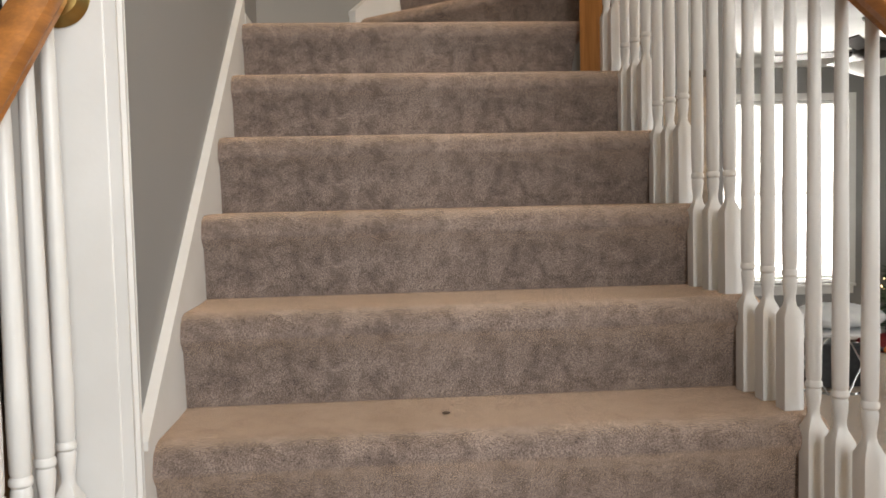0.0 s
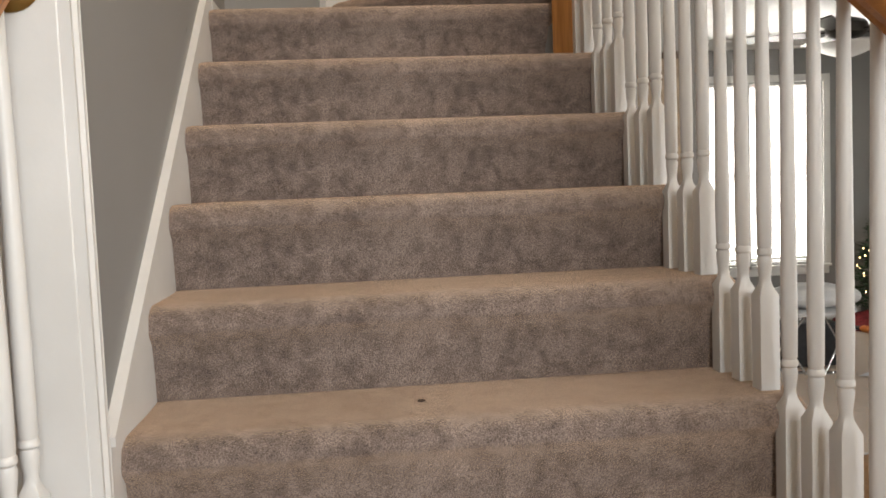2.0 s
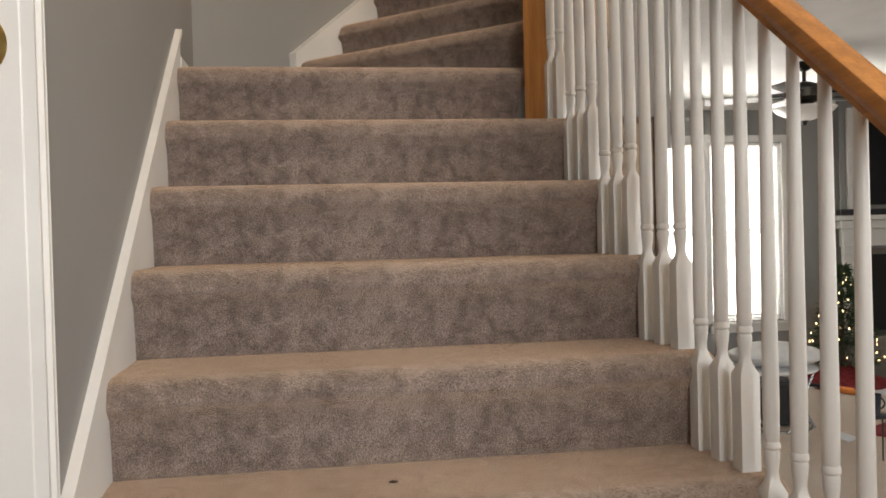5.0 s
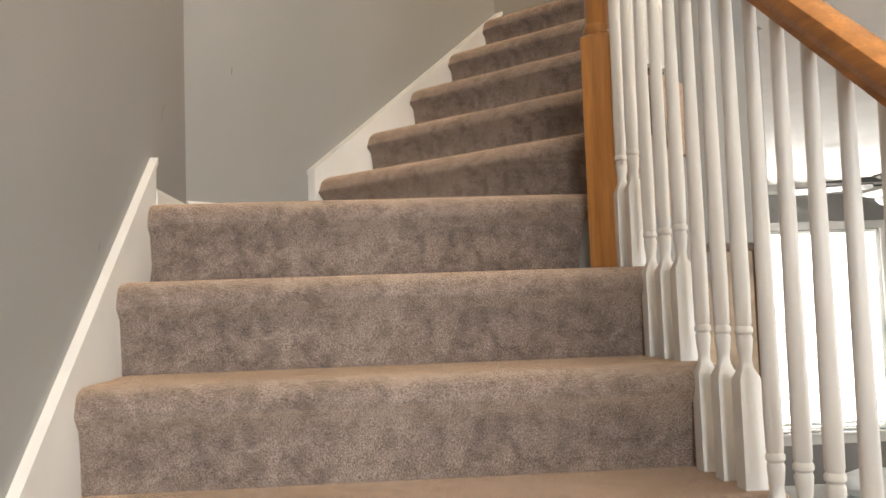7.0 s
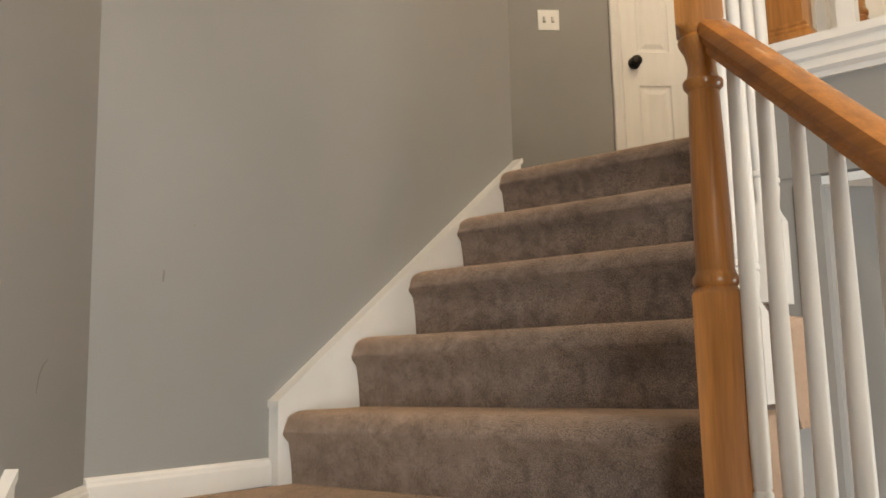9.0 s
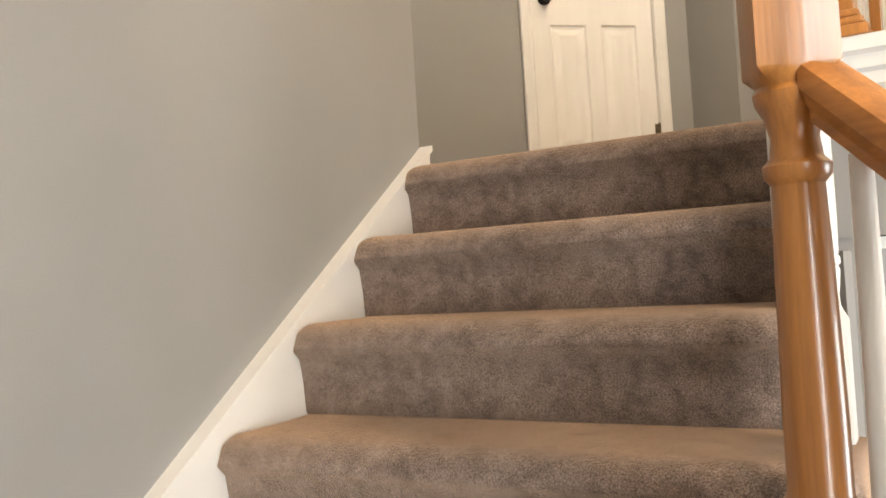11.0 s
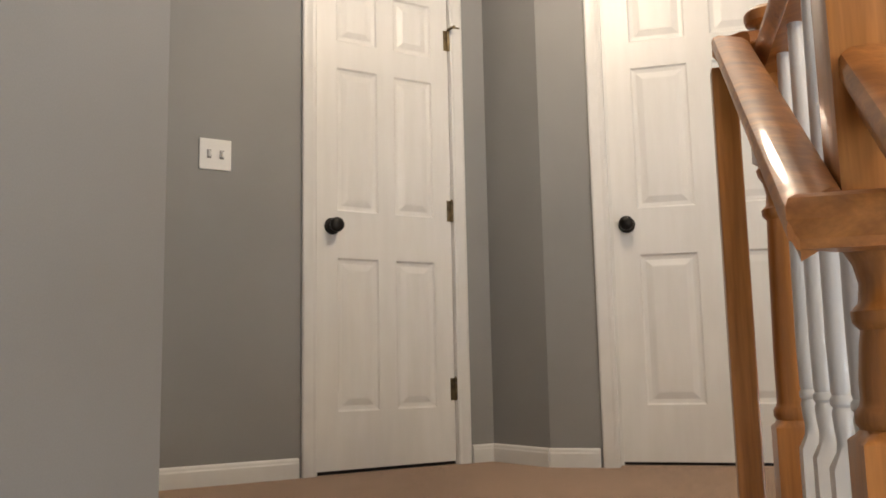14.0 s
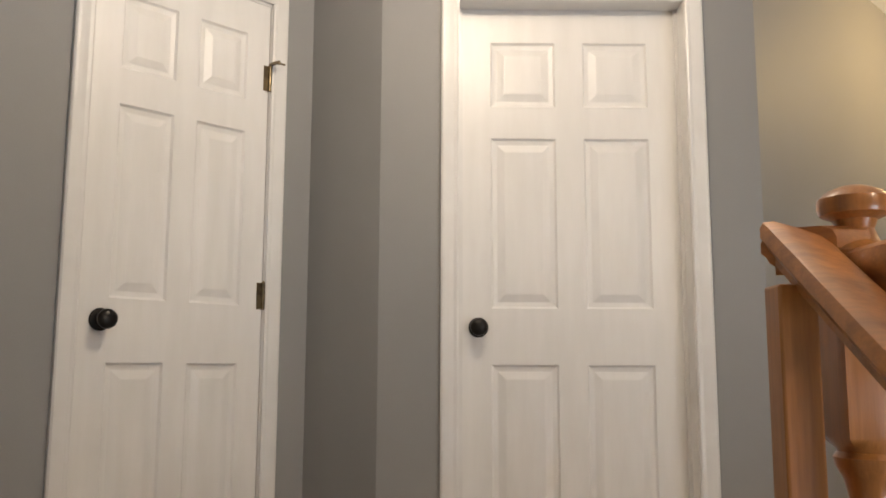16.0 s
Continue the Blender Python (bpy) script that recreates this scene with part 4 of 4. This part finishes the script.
for a in (25, 115, 205, 295):
    for sgn in (1, -1):
        dr = Vector((math.cos(radians(a)), math.sin(radians(a)), 0))
        tn = Vector((-dr.y, dr.x, 0))
        p0, p1 = dr * 0.24 + tn * 0.16 * sgn, dr * 0.24 - tn * 0.16 * sgn + Vector((0, 0, 0.40))
        d = (p1 - p0)
        rod = lathe([(0, 0.008), (d.length, 0.008)], 10)
        o = part("leg", rod, CHROME, tab, smooth=True)
        o.matrix_basis = Matrix.Translation(p0) @ d.to_track_quat("Z", "Y").to_matrix().to_4x4()
secs = [[((0.27 + 0.010 * math.cos(b)) * math.cos(a), (0.27 + 0.010 * math.cos(b)) * math.sin(a), 0.011 + 0.010 * math.sin(b)) for b in [math.pi * j / 4 for j in range(8)]] for a in [2 * math.pi * i / 40 for i in range(41)]]
part("base_ring", sweep(secs), CHROME, tab, smooth=True)
cu = bmesh.new()
bmesh.ops.create_uvsphere(cu, u_segments=28, v_segments=14, radius=1.0)
for v in cu.verts:
    k = 1 + 0.06 * math.sin(v.co.x * 7) * math.cos(v.co.y * 6)
    v.co = Vector((v.co.x * 0.33 * k, v.co.y * 0.26 * k, 0.085 * v.co.z * k + 0.085))
cus = tagged(part("cushion", cu, FABRIC, smooth=True), "plump white cushion lying on the low table", "cushion")
cus.location = (TX + 0.03, TY, 0.437)
bx = tagged(part("storage_box", box(-0.17, 0.17, -0.15, 0.15, 0, 0.30, 0.012), BLACKP), "black plastic box under the low table", "box")
bx.location = (TX, TY + 0.02, 0.042)

# things on the carpet
stick = tagged(empty("toy_bat", (4.63, 4.05, 0.05)), "orange foam toy bat with a black grip on the carpet", "toy")
part("barrel", lathe([(0, 0.018), (0.02, 0.03), (0.30, 0.03), (0.34, 0.012), (0.35, 0.004)], 16), ORANGE, stick, smooth=True).matrix_basis = pose(0, 0, 0, 90, 0, 20)
part("grip", lathe([(-0.16, 0.015), (-0.15, 0.019), (-0.01, 0.017), (0.0, 0.017)], 14), BLACKP, stick, "black grip", smooth=True).matrix_basis = pose(0, 0, 0, 90, 0, 20)
for i, (x, y, a, w, h) in enumerate(((3.80, 2.50, 20, 0.16, 0.21), (4.75, 4.12, -30, 0.30, 0.22), (5.05, 3.78, 10, 0.34, 0.24), (5.45, 4.0, 55, 0.3, 0.2))):
    pb = bmesh.new()
    n = 6
    vs = [[pb.verts.new((w * (u / n - 0.5), h * (v / n - 0.5), 0.004 + 0.014 * abs(math.sin(2.2 * u / n + 3 * v / n + i)))) for v in range(n + 1)] for u in range(n + 1)]
    for u in range(n):
        for v in range(n):
            pb.faces.new((vs[u][v], vs[u + 1][v], vs[u + 1][v + 1], vs[u][v + 1]))
    o = tagged(part("paper_sheet", pb, PAPER), "crumpled white paper sheet on the carpet", "paper", group="papers on the carpet")
    sm = o.modifiers.new("thickness", "SOLIDIFY")
    sm.thickness = 0.002
    o.matrix_basis = pose(x, y, 0.019, 0, 0, a)
mat_r = tagged(part("floor_mat", box(-0.30, 0.30, -0.22, 0.22, 0, 0.016, 0.004), RED), "dark red patterned floor mat on the carpet", "mat")
mat_r.matrix_basis = pose(4.35, 2.55, 0.019, 0, 0, 30)
mug = tagged(empty("travel_mug", (3.62, 1.92, 0.30)), "dark blue travel mug on a small wire stand", "mug")
part("body", lathe([(0, 0.032), (0.003, 0.035), (0.12, 0.042), (0.125, 0.043), (0.125, 0.038), (0.01, 0.030)], 24), MUG, mug, smooth=True)
hb = [[((0.03 + 0.005 * math.cos(b)) * math.cos(a) + 0.04, 0.005 * math.sin(b), (0.03 + 0.005 * math.cos(b)) * math.sin(a) + 0.065) for b in [math.pi * j / 3 for j in range(6)]] for a in [-1.6 + 3.2 * i / 12 for i in range(13)]]
part("handle", sweep(hb), MUG, mug, smooth=True)
std = tagged(empty("wire_stand", (3.62, 1.92, 0.018)), "small black wire stand under the mug", "stand")
part("top_plate", lathe([(0.274, 0.09), (0.276, 0.093), (0.28, 0.093), (0.282, 0.09)], 24), BLACKP, std, smooth=True)
for a in (0, 90, 180, 270):
    o = part("leg", lathe([(0, 0.005), (0.274, 0.005)], 8), BLACKP, std)
    o.location = (0.08 * math.cos(radians(a + 20)), 0.08 * math.sin(radians(a + 20)), 0)

# framed picture on the foyer wall
CANVAS = shade(mat("sepia_print", (0.25, 0.17, 0.1), 0.6), (0.10, 0.07, 0.05), (0.42, 0.32, 0.22), 9, 5)
FRAME = shade(mat("dark_carved_frame", (0.06, 0.035, 0.02), 0.4), (0.03, 0.018, 0.012), (0.10, 0.06, 0.035), 60, 3, 0.6, 180)
pic = tagged(empty("framed_picture", (1.52, 0.33, LAND - 0.37)), "sepia print in a dark beaded wooden frame", "picture")
part("print", box(-0.11, 0.11, -0.016, -0.010, -0.23, 0.23), CANVAS, pic)
for a, b, c, d in ((-0.135, -0.11, -0.255, 0.255), (0.11, 0.135, -0.255, 0.255), (-0.11, 0.11, 0.23, 0.255), (-0.11, 0.11, -0.255, -0.23)):
    part("frame_bar", box(a, b, -0.028, -0.003, c, d, 0.005), FRAME, pic)
bead0 = None
for i in range(22):
    for sx in (-0.1225, 0.1225):
        m = Matrix.Translation((sx, -0.028, -0.24 + i * 0.0229))
        if bead0 is None:
            sb = bmesh.new()
            bmesh.ops.create_icosphere(sb, subdivisions=1, radius=0.008)
            bead0 = part("bead", sb, FRAME, pic)
            bead0.matrix_basis = m
        else:
            twin("bead", bead0, pic, m)

# scrolled brackets on the open ends of the upper flight
for k in range(2):
    pts = []
    for i in range(15):
        a = i / 14
        pts.append((0.02 + 0.20 * a, -0.015 - 0.05 * (1 - a) - 0.045 * abs(math.sin(a * math.pi * 2.2)) * (1 - a * 0.5)))
    out = [(0.0, -0.006)] + [(0.0, -0.10)] + pts + [(0.225, -0.006)]
    zt = LAND + (k + 1) * R2 - 0.03
    b = extrude_outline([f2(S0 + k * T2 + p[0], 1.076, zt + p[1]) for p in out], (0, 0, 0), Vector((Q, -Q, 0)) * 0.012)
    part("scroll_bracket", b, WHITE, skirts, "white scroll-cut tread bracket")

# ---- oak strip floor beside the stairs ----
floor_ob = bpy.data.objects["floor"]
rng = random.Random(3)
plank0 = {}
xs = 1.3
while xs < 4.4:
    y = -1.0 - rng.uniform(0, 0.9)
    while y < 1.11:
        ln = rng.choice((0.6, 0.9, 1.2))
        y1 = min(y + ln, 1.112)
        key = round(y1 - y, 3)
        if y1 - y > 0.05:
            if key not in plank0:
                plank0[key] = part("plank", box(0.0015, 0.0815, 0.001, y1 - y - 0.001, 0.0, 0.006, 0.0012), FLOORW, floor_ob)
                plank0[key].location = (xs, y, 0.0005)
            else:
                twin("plank", plank0[key], floor_ob, Matrix.Translation((xs, y, 0.0005)))
        y = y1 + 0.0
    xs += 0.083
# marks on the walls and a crumb on the carpet
SCUFF = mat("scuff", (0.20, 0.185, 0.17), 0.8)


def scuff(name, place_, right, up, pts, width, label):
    """A thin curved smear that lies on a wall."""
    right, up = Vector(right), Vector(up)
    n = right.cross(up).normalized()
    bm = bmesh.new()
    prev = None
    for i, (a, b) in enumerate(pts):
        w = width * (0.35 + 0.65 * math.sin(math.pi * (i + 0.5) / len(pts)))
        c = Vector(place_) + right * a + up * b + n * 0.0012
        q = [bm.verts.new(c + right * w), bm.verts.new(c - right * w)]
        if prev:
            bm.faces.new((prev[0], q[0], q[1], prev[1]))
        prev = q
    return tagged(part(name, bm, SCUFF), label, "mark", kind="structure")


v2 = Vector((Q, Q, 0))
scuff("scuff_1", (0, -0.355, LAND - 0.126), (0, 1, 0), (0, 0, 1), [(0, -0.010), (0.004, -0.003), (0.010, 0.004), (0.012, 0.010)], 0.0025, "small dark nick on the stair wall")
scuff("scuff_2", (0, 0.18, LAND + 0.263), (0, 1, 0), (0, 0, 1), [(-0.03, -0.03), (-0.02, 0.0), (0.0, 0.02), (0.02, 0.028)], 0.003, "faint curved scuff on the stair wall")
scuff("scuff_3", f2(0.466, -0.035, LAND + 0.477), v2, (0, 0, 1), [(0, -0.014), (0.001, 0), (0.002, 0.012)], 0.0028, "small dark smudge on the slanting wall")
scuff("scuff_4", f2(0.545, -0.035, LAND + 0.596), v2, (0, 0, 1), [(-0.004, 0), (0.0, 0.003), (0.004, 0.002)], 0.002, "tiny dark spot on the slanting wall")
crumb = bmesh.new()
bmesh.ops.create_icosphere(crumb, subdivisions=1, radius=0.006)
for v in crumb.verts:
    v.co = Vector((v.co.x * 1.5, v.co.y * 0.7, v.co.z * 0.5 + 0.003))
cr = tagged(part("crumb", crumb, BARK), "small brown crumb on the stair carpet", "crumb")
cr.location = (0.531, -1.119, LAND - 5 * R)
